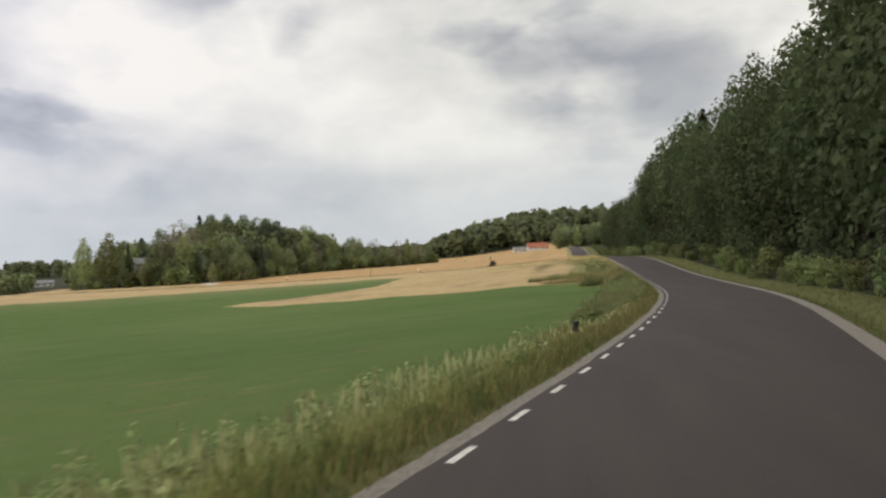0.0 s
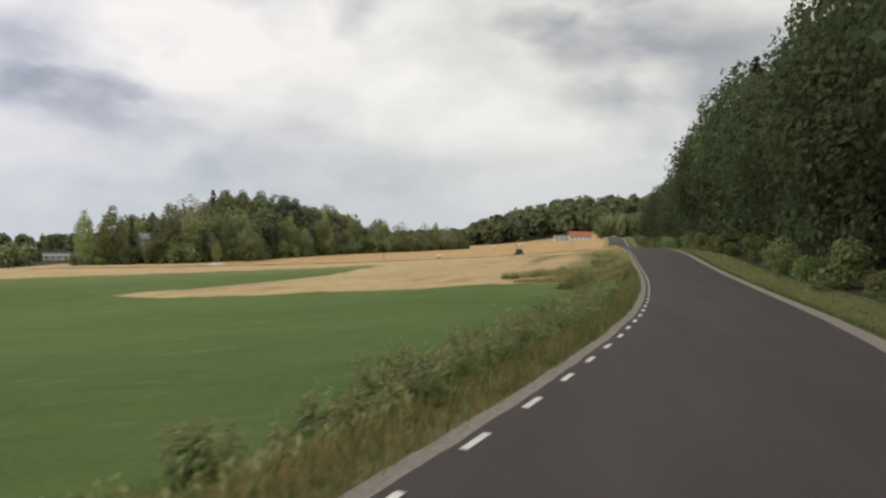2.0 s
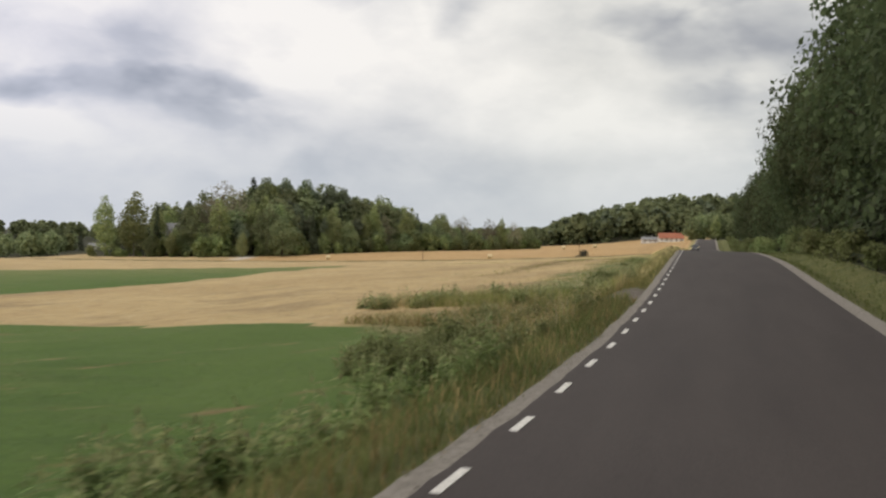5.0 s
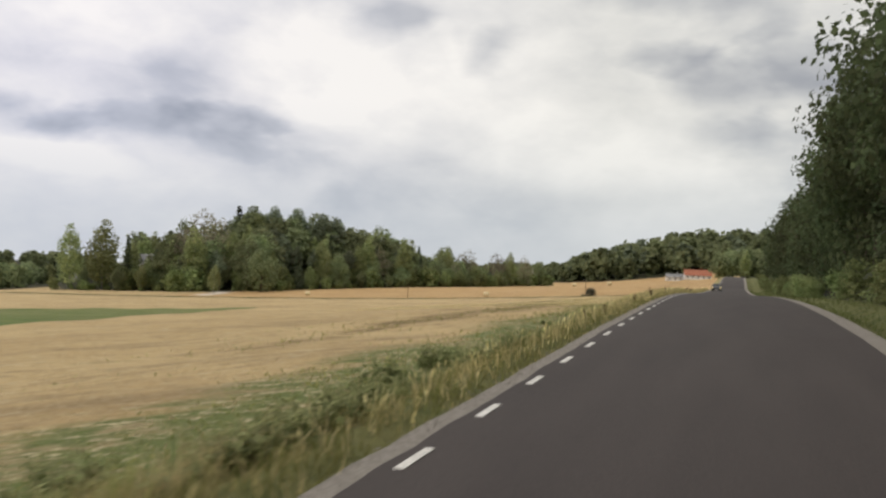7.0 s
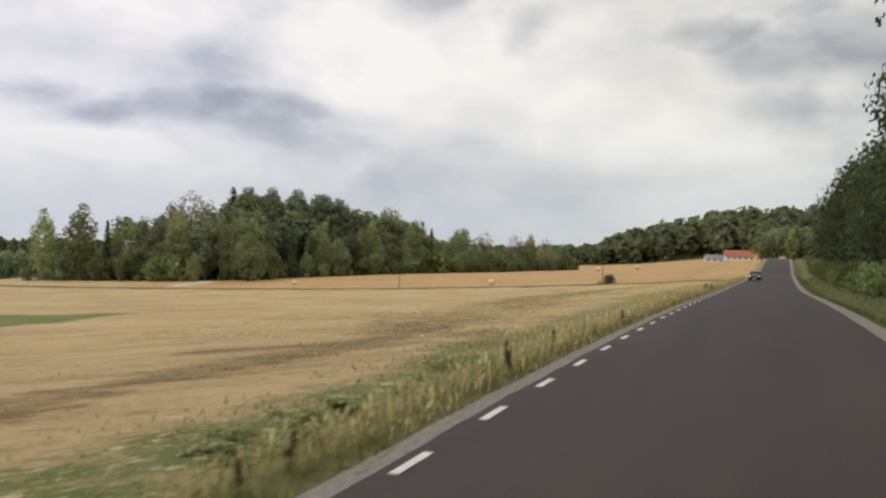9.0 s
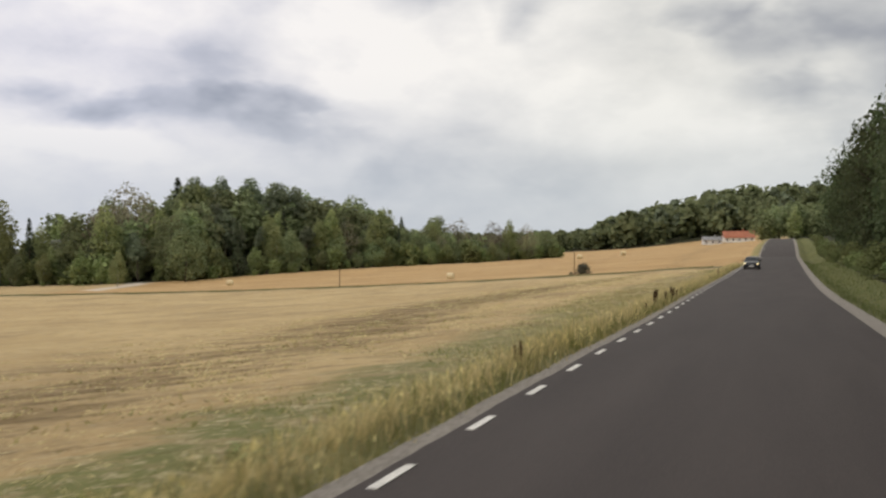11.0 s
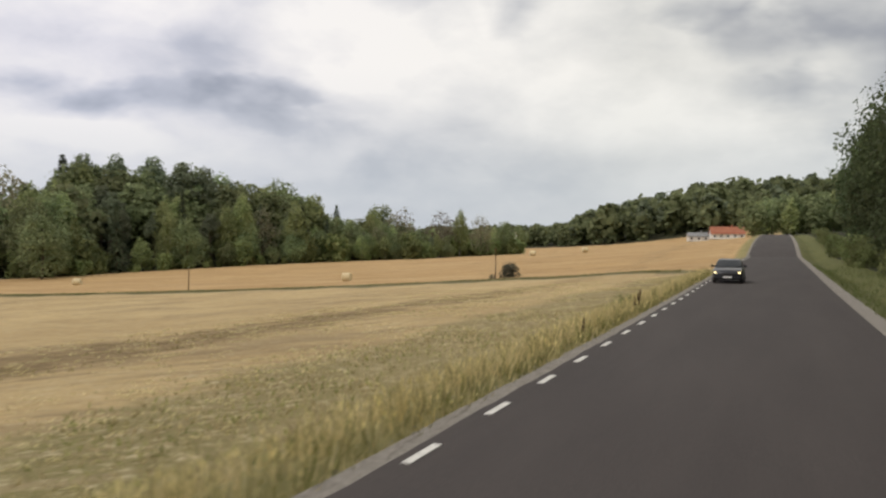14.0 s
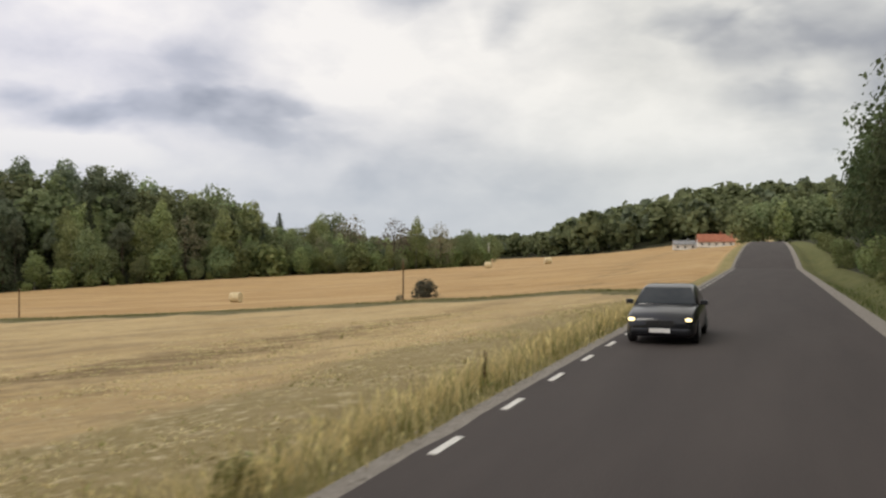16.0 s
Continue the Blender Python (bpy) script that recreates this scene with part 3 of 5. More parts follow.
# ---- trees ----
def leaf_cloud(rng, blobs, count, size, flat=0.5, loose=0.42):
    """Loose leafy patches near the skin of a set of blobs (centre, radii)."""
    vol = np.array([b[1][0] * b[1][1] + b[1][2] * b[1][0] for b in blobs])
    pick = rng.choice(len(blobs), count, p=vol / vol.sum())
    c = np.array([b[0] for b in blobs])[pick]
    r = np.array([b[1] for b in blobs])[pick]
    d = rng.normal(size=(count, 3))
    d /= np.linalg.norm(d, axis=1, keepdims=True)
    spray = rng.random((count, 1)) ** 4
    at = c + d * r * (rng.uniform(0.66, 1.06, (count, 1)) + loose * spray)
    nrm = d + rng.normal(scale=0.55, size=(count, 3)) + (0, 0, flat)
    nrm /= np.linalg.norm(nrm, axis=1, keepdims=True)
    t1 = np.cross(nrm, rng.normal(size=(count, 3)))
    t1 /= np.linalg.norm(t1, axis=1, keepdims=True)
    t2 = np.cross(nrm, t1)
    s = size * rng.uniform(0.55, 1.3, (count, 1)) * (1 - 0.4 * spray)
    jit = lambda: rng.uniform(0.6, 1.15, (count, 1))  # noqa: E731
    return np.stack([at + t1 * s * jit(), at + t2 * s * jit() * 0.8, at - t1 * s * jit(), at - t2 * s * jit() * 0.8], 1)


def bare_tree(seed, height, spread, lean=0.0, limbs=7, base=0.25, girth=0.018):
    rng = np.random.default_rng(seed)
    bm = bmesh.new()
    top = (lean * height, 0, height * 0.86)
    mid = (lean * height * 0.4 + rng.uniform(-0.2, 0.2), rng.uniform(-0.2, 0.2), height * 0.45)
    r = height * girth
    tube(bm, (0, 0, -0.5), mid, r, r * 0.66, 9)
    tube(bm, mid, top, r * 0.66, r * 0.12, 7)
    tips = []
    for k in range(limbs):
        f = base + (0.92 - base) * (k + rng.uniform(0, 0.7)) / limbs
        a = k * 2.4 + rng.uniform(-0.4, 0.4)
        p = Vector(mid).lerp(Vector(top), max(0, (f - 0.52) / 0.48)) if f > 0.52 else Vector((0, 0, 0)).lerp(Vector(mid), f / 0.52)
        reach = spread * (1 - abs(f - 0.5) * 0.9) * rng.uniform(0.6, 0.95)
        q = p + Vector((math.cos(a) * reach, math.sin(a) * reach, reach * rng.uniform(0.25, 0.7)))
        tube(bm, p, q, r * 0.33, r * 0.08, 5)
        tips.append(q)
    return bm, tips, rng


def tree_thing(kind, seed, height, grain=1.0, bare=False):
    """A tree at the origin, with leaf patches grain times the usual size. Returns its root, whose parts are trunk and crown, or with bare the crown's corners alone."""
    many = lambda n: int(n / grain ** 1.7)  # noqa: E731
    if kind == "spruce":
        rng = np.random.default_rng(seed)
        bm = tube(bmesh.new(), (0, 0, -0.5), (0, 0, height * 0.97), height * 0.016, 0.03, 8)
        quads = []
        tiers = int(height * 1.5 / grain ** 0.8)
        for k in range(tiers):
            f = k / tiers
            z = height * (0.06 + 0.94 * f)
            rad = (1 - f) ** 0.85 * height * 0.17 * rng.uniform(0.8, 1.15) + 0.15
            n = max(4, int((16 * (1 - f) + 5) / grain ** 0.8))
            for j in range(n):
                a = rng.uniform(0, 6.283)
                for g in (0.45, 0.75, 1.0):
                    rr = rad * g * rng.uniform(0.85, 1.1)
                    c = np.array([math.cos(a) * rr, math.sin(a) * rr, z - rr * 0.42 + rng.uniform(-0.2, 0.2)])
                    out = np.array([math.cos(a), math.sin(a), -0.5])
                    side = np.array([-math.sin(a), math.cos(a), rng.uniform(-0.4, 0.4)])
                    s = (0.16 * height / 8 + 0.25) * grain * 0.85
                    quads.append([c - out * s, c - side * s * 0.6, c + out * s, c + side * s * 0.6])
        crown, bark, leaf, label = np.array(quads), BARK, LEAF_SPRUCE, "dark green spruce with drooping dense branches"
    elif kind == "pine":
        bm, tips, rng = bare_tree(seed, height, height * 0.17, 0.02, 9, 0.5, 0.014)
        blobs = [(tuple(q + Vector((0, 0, 0.4))), (height * 0.085, height * 0.085, height * 0.06)) for q in tips]
        blobs += [((0.02 * height, 0, height * f), (height * w, height * w, height * 0.07)) for f, w in ((0.72, 0.10), (0.83, 0.11), (0.92, 0.075))]
        crown, bark, leaf, label = leaf_cloud(rng, blobs, many(2300), 0.42 * grain), BARK, LEAF_PINE, "tall pine with a bare trunk and ragged crown"
    elif kind == "birch":
        bm, tips, rng = bare_tree(seed, height, height * 0.19, 0.01, 9, 0.22, 0.010)
        blobs = [(tuple(q + Vector((0, 0, -0.2))), (height * 0.075, height * 0.075, height * 0.105)) for q in tips]
        blobs += [((rng.uniform(-0.5, 0.5), rng.uniform(-0.5, 0.5), height * f), (height * w, height * w, height * 0.11))
                  for f, w in ((0.2, 0.15), (0.35, 0.18), (0.5, 0.19), (0.65, 0.17), (0.8, 0.125), (0.92, 0.07))]
        crown, bark, leaf, label = leaf_cloud(rng, blobs, many(2600), 0.40 * grain, 0.1), BARK_PALE, LEAF_BIRCH, "slender birch with light green hanging foliage"
    elif kind == "shrub":
        bm, tips, rng = bare_tree(seed, height, height * 0.42, 0.0, 8, 0.1, 0.02)
        blobs = [(tuple(q), (height * 0.2, height * 0.2, height * 0.2)) for q in tips]
        blobs += [((rng.uniform(-1, 1) * height * 0.25, rng.uniform(-1, 1) * height * 0.25, height * f), (height * 0.33, height * 0.33, height * 0.26)) for f in (0.22, 0.4, 0.62, 0.78)]
        crown, bark, leaf, label = leaf_cloud(rng, blobs, many(1300), 0.05 * height * grain), BARK, LEAF_SHRUB, "leafy green shrub at the wood's edge"
    else:
        bm, tips, rng = bare_tree(seed, height, height * 0.28, 0.0, 10, 0.2, 0.016)
        blobs = [(tuple(q), (height * 0.115, height * 0.115, height * 0.10)) for q in tips]
        blobs += [((rng.uniform(-1, 1) * height * 0.08, rng.uniform(-1, 1) * height * 0.08, height * f), (height * w, height * w, height * 0.13))
                  for f, w in ((0.16, 0.22), (0.3, 0.27), (0.45, 0.31), (0.6, 0.30), (0.75, 0.24), (0.88, 0.15))]
        rust = kind == "rusty"
        for k in range(14):
            a, f = rng.uniform(0, 6.283), rng.uniform(0.3, 1.0)
            out = height * (0.34 * math.sin(min(1.0, (1.08 - f) * 1.5) * 1.57)) * rng.uniform(0.75, 1.1) * (0.72 if kind == "alder" else 1.0)
            r = height * rng.uniform(0.035, 0.075)
            blobs.append(((math.cos(a) * out, math.sin(a) * out, height * f), (r, r, r * 1.2)))
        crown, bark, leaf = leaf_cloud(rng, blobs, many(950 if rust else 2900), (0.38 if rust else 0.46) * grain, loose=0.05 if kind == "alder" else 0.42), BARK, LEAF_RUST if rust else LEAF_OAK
        # the roadside trees are broad-leaved too, only with shade in their leaf colour
        leaf = LEAF_SHADED if kind == "alder" else leaf
        label = "tall broad-leaved tree with shade painted into its dense dark foliage" if kind == "alder" else "broad-leaved tree with sparse brownish turning foliage" if rust else "broad-leaved tree with a dense dark green crown"
    if bare:
        bm.free()
        return crown, leaf
    names = {"spruce": "spruce_tree", "pine": "pine_tree", "birch": "birch_tree", "shrub": "shrub"}
    root = thing(names.get(kind, "broadleaf_tree"), (0, 0, 0), label, "shrub" if kind == "shrub" else "tree")
    part("trunk", bm, bark, root)
    part("crown", soup("crown", crown, 4, leaf), leaf, root)
    return root


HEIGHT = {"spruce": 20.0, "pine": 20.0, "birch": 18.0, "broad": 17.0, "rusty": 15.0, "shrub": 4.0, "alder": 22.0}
MODELS = {}
grow = random.Random(5)


def plant(kind, x, y, height, group, label="", sink=0.0, grain=1.0, girth=1.0):
    """A tree of a kind at a place: the first of a model is the model itself, the rest are copies."""
    which = (kind, grain, grow.randrange(3))
    s = height / HEIGHT[kind]
    z = float(ground_z(x, y)) - sink
    wide = s * grow.uniform(0.85, 1.2) * girth
    m = Matrix.Translation((x, y, z)) @ Matrix.Rotation(grow.uniform(0, 6.28), 4, "Z")
    if which not in MODELS:
        ob = MODELS[which] = tree_thing(kind, 10 * list(HEIGHT).index(kind) + which[2], HEIGHT[kind], grain)
        ob.matrix_basis = m
    else:
        ob = copy_thing(MODELS[which], m)
    ob.scale = (wide, wide, s)
    return tagged(ob, label, group=group)


# the wood along the fields: (kind, x, y, height) of the trees that stand out
for kind, x, y, h in (("birch", -228, 361, 24), ("birch", -221, 370, 26), ("spruce", -213, 374, 21), ("broad", -212, 408, 21), ("birch", -187, 379, 23.5), ("rusty", -193, 384, 23), ("rusty", -190, 395, 25), ("rusty", -199, 401, 26), ("birch", -182, 396, 20), ("broad", -199, 381, 21),
                      ("spruce", -199, 426, 27), ("pine", -194, 428, 27), ("pine", -188, 436, 27.5)):
    plant(kind, x, y, h, "trees of the wood", grain=0.9)
for kind, x, y, h in (("pine", -181, 446, 28), ("broad", -176, 455, 26), ("broad", -176, 472, 24),
                      ("pine", -167, 441, 27), ("pine", -162, 447, 26), ("broad", -163, 466, 22), ("broad", -155, 478, 24), ("birch", -147, 486, 20), ("spruce", -141, 492, 18), ("broad", -139, 524, 19),
                      ("birch", -133, 503, 17), ("spruce", -127, 500, 15), ("broad", -121, 504, 13), ("rusty", -107, 512, 12.5), ("birch", -113, 512, 11), ("birch", -119, 507, 12.5), ("birch", -184, 380.5, 8.5), ("birch", -179, 383.5, 10), ("broad", -165, 393, 13), ("birch", -160, 398, 9), ("shrub", -172, 387, 7), ("birch", -152, 418, 16),
                      ("birch", -142, 440, 15), ("broad", -137, 455, 14), ("birch", -126, 474, 13), ("birch", -204, 371, 10), ("broad", -212, 368, 9), ("rusty", -104, 498, 15), ("birch", -99, 503, 16), ("rusty", -93, 508, 14),
                      ("broad", -88, 518, 12), ("broad", -129, 650, 14), ("broad", -123, 656, 13.5), ("birch", -135, 652, 13), ("birch", -165, 360, 10), ("broad", -233, 374, 7), ("broad", -237, 378, 7), ("broad", -255, 398, 8), ("birch", -250, 393, 8), ("broad", -245, 388, 8), ("broad", -209, 380, 11), ("birch", -219, 384, 17), ("broad", -203, 386, 14), ("broad", -160, 382, 15.5), ("rusty", -118, 496, 17), ("birch", -126, 492, 18)):
    plant(kind, x, y, h, "trees of the wood", grain=0.9)


def edge_point(s):
    """A point s of the way along the front of the wood, and how far along x it is."""
    pts = [Vector(p) for p in WOOD_EDGE[1:]]
    lens = [(b - a).length for a, b in zip(pts, pts[1:])]
    d = s * sum(lens)
    for a, b, n in zip(pts, pts[1:], lens):
        if d <= n:
            return a.lerp(b, d / n)
        d -= n
    return pts[-1]


for k in range(230):
    s = grow.random()
    p = edge_point(s)
    back = grow.uniform(2, 60 if s < 0.75 else 28)
    x, y = p.x - back * 0.6 + grow.uniform(-3, 3), p.y + back * 0.8
    if x < -224 - 0.5 * (y - 362):
        continue
    crest = 19 if s < 0.35 else 23 if s < 0.7 else 23 - (s - 0.7) * 38
    h = crest * grow.uniform(0.5, 0.95)
    if -228 < x < -208 and y < 392:
        h = min(h, 8)
    plant(grow.choices(("birch", "broad", "pine", "spruce", "rusty"), (6, 6, 3, 1.2, 0.9))[0], x, y, h, "trees of the wood", grain=0.9 if back < 14 else 1.9)
for k in range(44):
    f = grow.random()
    x, y = -200 + 58 * f + grow.uniform(-6, 6), 420 + 52 * f + grow.uniform(-8, 14)
    plant(grow.choices(("broad", "birch", "pine"), (5, 4, 1))[0], x, y, (24.5 - 3.5 * f) * grow.uniform(0.82, 1.0), "trees of the wood", grain=1.25, girth=1.15)
for k in range(30):
    p = edge_point(grow.uniform(0.1, 1.0))
    if p.x > -200:
        kind, label, wide = (("birch", "young bushy birch at the wood's edge", 1.7), ("broad", "young rounded broad-leaved tree at the wood's edge", 1.15))[k % 2]
        plant(kind, p.x + grow.uniform(-4, 2), p.y + grow.uniform(-2, 4), grow.uniform(4.5, 9.5), "trees of the wood", label, grain=0.9, girth=wide)
for k in range(95):
    p = edge_point(k / 95)
    x, y = p.x + grow.uniform(-4, 3), p.y + grow.uniform(-3, 4)
    if x > -231 and not (-179 < x < -166 and y < 381):
        plant("shrub", x, y, 2.0 + 7.0 * grow.random() ** 2, "shrubs along the wood", sink=0.3, grain=1.6)

for k in range(34):
    f = grow.random()
    plant("shrub", -112 + 28 * f + grow.uniform(-3, 3), 494 + 28 * f + grow.uniform(-3, 6), grow.uniform(3.5, 7.5) * (1.1 - 0.35 * f), "shrubs along the wood", sink=0.3, grain=1.6)

# low far wood to the west, the wooded hill ahead, the stand beside the road
def far_wood(name, label, kinds, spots, grain, gap=None):
    """A distant wood that nobody could count, one object for each kind of leaf; gap: a clearing along a line, x and y of its two ends."""
    if gap:
        slope = (gap[2] - gap[0]) / (gap[3] - gap[1])
        spots = [p for p in spots if p[1] > gap[3] + 12 or abs(p[0] - gap[0] - (p[1] - gap[1]) * slope) > 11]
    for kind in sorted(set(kinds)):
        corners = []
        shapes = [tree_thing(kind, 90 + k, HEIGHT[kind], grain, True) for k in range(3)]
        for x, y, h in spots:
            if grow.choice(kinds) != kind:
                continue
            crown = shapes[grow.randrange(3)][0].reshape(-1, 3)
            a, s = grow.uniform(0, 6.28), h / HEIGHT[kind]
            w = s * grow.uniform(0.9, 1.3)
            turn = np.array([[math.cos(a) * w, -math.sin(a) * w, 0], [math.sin(a) * w, math.cos(a) * w, 0], [0, 0, s]])
            corners.append(crown @ turn.T + (x, y, float(ground_z(x, y))))
        tagged(new(name, soup(name, np.concatenate(corners), 4, shapes[0][1])), label, "wood", kind="stuff")


far_wood("far_wood", "low mixed wood far beyond the fields", ("broad", "birch", "spruce"), [(grow.uniform(-600, -250), 372 + 100 * grow.random() ** 1.5, grow.uniform(8.5, 12.0)) for k in range(360)], 3.8, (-1.0, 34.0, -327.0, 480.0))
spots = []
for k in range(480):
    x, y = grow.uniform(-260, 160), grow.uniform(760, 900)
    spots.append((x, y, float(np.interp(x, [-135, -98, -32, -10], [15, 27, 27, 23])) * grow.uniform(0.66, 1.0)))
far_wood("hill_wood", "dark broad-leaved wood on the far hill", ("broad", "broad", "pine"), spots + [(grow.uniform(-900, -260), grow.uniform(750, 880), grow.uniform(13, 18)) for k in range(220)], 4.4)
# Unseen filler wood, added to close off the sky and darken this side.
far_wood("roadside_wood", "added dense wood behind the roadside trees, shade painted into its leaves", ("alder", "alder", "spruce"), [(float(line_x(k)) + 23 + 60 * grow.random() ** 2, k, grow.uniform(19, 26) if k < 225 else grow.uniform(13, 18)) for k in range(-80, 520, 4)], 2.6)
for k in range(60):
    x = grow.uniform(-7, 60)
    y = grow.uniform(545, 620)
    plant(grow.choice(("broad", "broad", "birch")), x, y, grow.uniform(12, 16), "trees beyond the bend", grain=1.8)
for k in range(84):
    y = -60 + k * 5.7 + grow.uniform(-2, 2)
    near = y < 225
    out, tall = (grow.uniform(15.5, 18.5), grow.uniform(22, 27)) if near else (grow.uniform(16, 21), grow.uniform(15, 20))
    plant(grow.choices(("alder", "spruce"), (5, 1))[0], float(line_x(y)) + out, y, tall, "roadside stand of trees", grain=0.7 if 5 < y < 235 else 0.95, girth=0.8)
for k in range(60):
    y = -50 + k * 8 + grow.uniform(-3, 3)
    plant("shrub", float(line_x(y)) + grow.uniform(11.8, 13), y, grow.uniform(1.5, 3.5), "shrubs below the roadside stand", "dense green shrub below roadside trees", 0.2, 1.0)
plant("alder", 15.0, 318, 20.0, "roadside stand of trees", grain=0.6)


# ---- house and white building far off ----
WALL_WHITE = two_tone("white_render", (0.62, 0.60, 0.56), (0.76, 0.74, 0.70), 0.6, 0.9, 5.0, (0.52, 0.50, 0.46), 0.01)
ROOF_TILE = two_tone("roof_tile", (0.30, 0.11, 0.065), (0.42, 0.17, 0.10), 0.8, 0.85, 7.0, (0.24, 0.10, 0.07), 0.03)
ROOF_GREY = two_tone("grey_sheet", (0.20, 0.20, 0.20), (0.30, 0.30, 0.30), 0.5, 0.6, 4.0, (0.16, 0.16, 0.16), 0.01)
GLASS = two_tone("window_glass", (0.02, 0.025, 0.03), (0.04, 0.045, 0.05), 1.0, 0.08)
TRIM = two_tone("white_trim", (0.70, 0.69, 0.66), (0.80, 0.79, 0.76), 2.0, 0.6, 9.0, (0.60, 0.58, 0.55), 0.004)


def house(x, y, turn, long, deep, eaves, ridge, wall, roof, label, name="house"):
    root = thing(name, (x, y, float(ground_z(x, y)) - 0.2), label, "house")
    root.rotation_euler.z = radians(turn)
    bm = bmesh.new()
    hl, hd = long / 2, deep / 2
    prof = [(-hd, 0), (hd, 0), (hd, eaves), (0, ridge), (-hd, eaves)]
    ends = [[bm.verts.new((sx * hl, a, b)) for a, b in prof] for sx in (-1, 1)]
    bm.faces.new(ends[0])
    bm.faces.new(ends[1][::-1])
    for k in range(5):
        bm.faces.new((ends[0][k], ends[1][k], ends[1][(k + 1) % 5], ends[0][(k + 1) % 5]))
    part("wall", bm, wall, root)
    for side in (-1, 1):
        bm = bmesh.new()
        out, low = hd + 0.5, eaves - 0.5 * (ridge - eaves) / hd
        rim = [(side * out, low), (0, ridge), (0, ridge + 0.22), (side * out, low + 0.22)]
        a, b = ([bm.verts.new((sx * (hl + 0.4), p, q + 0.02)) for p, q in rim] for sx in (-1, 1))
        bm.faces.new(a)
        bm.faces.new(b[::-1])
        for k in range(4):
            bm.faces.new((a[k], b[k], b[(k + 1) % 4], a[(k + 1) % 4]))
        slope = part("roof", bm, roof, root)
        if side < 0:
            part("chimney", box(bmesh.new(), (hl * 0.3, 0, ridge + 0.5), (0.8, 0.8, 1.6), 0.03), roof, slope)
    n = max(2, int(long / 3.2))
    for k in range(n):
        cx = -hl + (k + 0.5) * long / n
        win = part("window", box(bmesh.new(), (cx, -hd - 0.02, eaves * 0.55), (1.3, 0.1, 1.35), 0.02), TRIM, root, "white-framed window")
        for s in (-1, 1):
            part("pane", box(bmesh.new(), (cx + s * 0.29, -hd - 0.062, eaves * 0.55), (0.5, 0.03, 1.15)), GLASS, win)
    return root


house(-22, 700, 12, 17, 8, 3.0, 6.4, WALL_WHITE, ROOF_TILE, "white farmhouse with a red tiled roof")
house(-37, 704, 12, 11, 7, 2.8, 4.6, WALL_WHITE, ROOF_GREY, "low white outbuilding beside the farmhouse", "outbuilding")
house(-327, 480, 35, 14, 8, 2.9, 4.2, WALL_WHITE, ROOF_GREY, "low white barn beyond the wood", "barn")
house(-215, 393, 55, 12, 8, 7.6, 10.4, WALL_WHITE, ROOF_GREY, "white house half hidden among the trees")


# ---- bales, poles, the bush by the track ----
def bale(x, y, turn, r=0.74, w=1.55):
    root = thing("straw_bale", (x, y, float(ground_z(x, y)) - 0.06), "round pale straw bale lying on the stubble", "bale", "bales on the stubble field")
    root.rotation_euler.z = radians(turn)
    bm = bmesh.new()
    rings = [(-w / 2, 0.55), (-w / 2, 0.9), (-w / 2 + 0.07, 1.0), (-w / 4, 1.02), (0, 1.01), (w / 4, 1.02), (w / 2 - 0.07, 1.0), (w / 2, 0.9), (w / 2, 0.55)]
    seg, rows = 24, []
    rng = random.Random(int(x * 7))
    for px, k in rings:
        rows.append([bm.verts.new((px + rng.uniform(-0.02, 0.02), math.cos(j * 6.283 / seg) * r * k * rng.uniform(0.97, 1.03), r + max(-r * 0.93, math.sin(j * 6.283 / seg) * r * k * rng.uniform(0.97, 1.02)))) for j in range(seg)])
    for a, b in zip(rows, rows[1:]):
        for j in range(seg):
            bm.faces.new((a[j], a[(j + 1) % seg], b[(j + 1) % seg], b[j]))
    for row in (rows[0][::-1], rows[-1]):
        bm.faces.new(row)
    part("straw", bm, STRAW, root)
    for px in (-0.36, -0.12, 0.12, 0.36):
        bm = bmesh.new()
        band = [[bm.verts.new((px + dx, math.cos(j * 0.2618) * r * 1.035, r + max(-r * 0.96, math.sin(j * 0.2618) * r * 1.035))) for j in range(24)] for dx in (-0.012, 0.012)]
        for j in range(24):
            bm.faces.new((band[0][j], band[0][(j + 1) % 24], band[1][(j + 1) % 24], band[1][j]))
        part("twine", bm, DRY_STEM, root)


for x, y, turn in ((-131, 364, 22), (-70, 367, 5), (-57, 446, 10), (-44, 450, 30)):
    bale(x, y, turn)


def pole(x, y, height, r, label, material=POLE_WOOD):
    root = thing("wooden_pole", (x, y, float(ground_z(x, y)) - 0.3), label, "pole", "poles along the field track")
    bm = tube(bmesh.new(), (0, 0, 0), (0.04, 0.02, height + 0.3), r, r * 0.8, 12)
    part("shaft", bm, material, root)
    part("cap", tube(bmesh.new(), (0.04, 0.02, height + 0.3), (0.04, 0.02, height + 0.36), r * 0.95, r * 0.5, 12), ROOF_GREY, root, "grey sheet cap")


pole(-87.4, 344.4, 3.6, 0.11, "short brown wooden pole beside the field track")
pole(-36.4, 351.5, 4.7, 0.10, "brown wooden pole beside a dark bush")
pole(-120, 640, 9.5, 0.16, "tall pale pole at the far field edge", TRIM)


# ---- vegetation near the road ----
def ground_patch(rng, n, y0, y1, u0, u1):
    y = rng.uniform(y0, y1, n)
    u = rng.uniform(u0, u1, n)
    x = u + line_x(y)
    return x, y, u, ground_z(x, y)


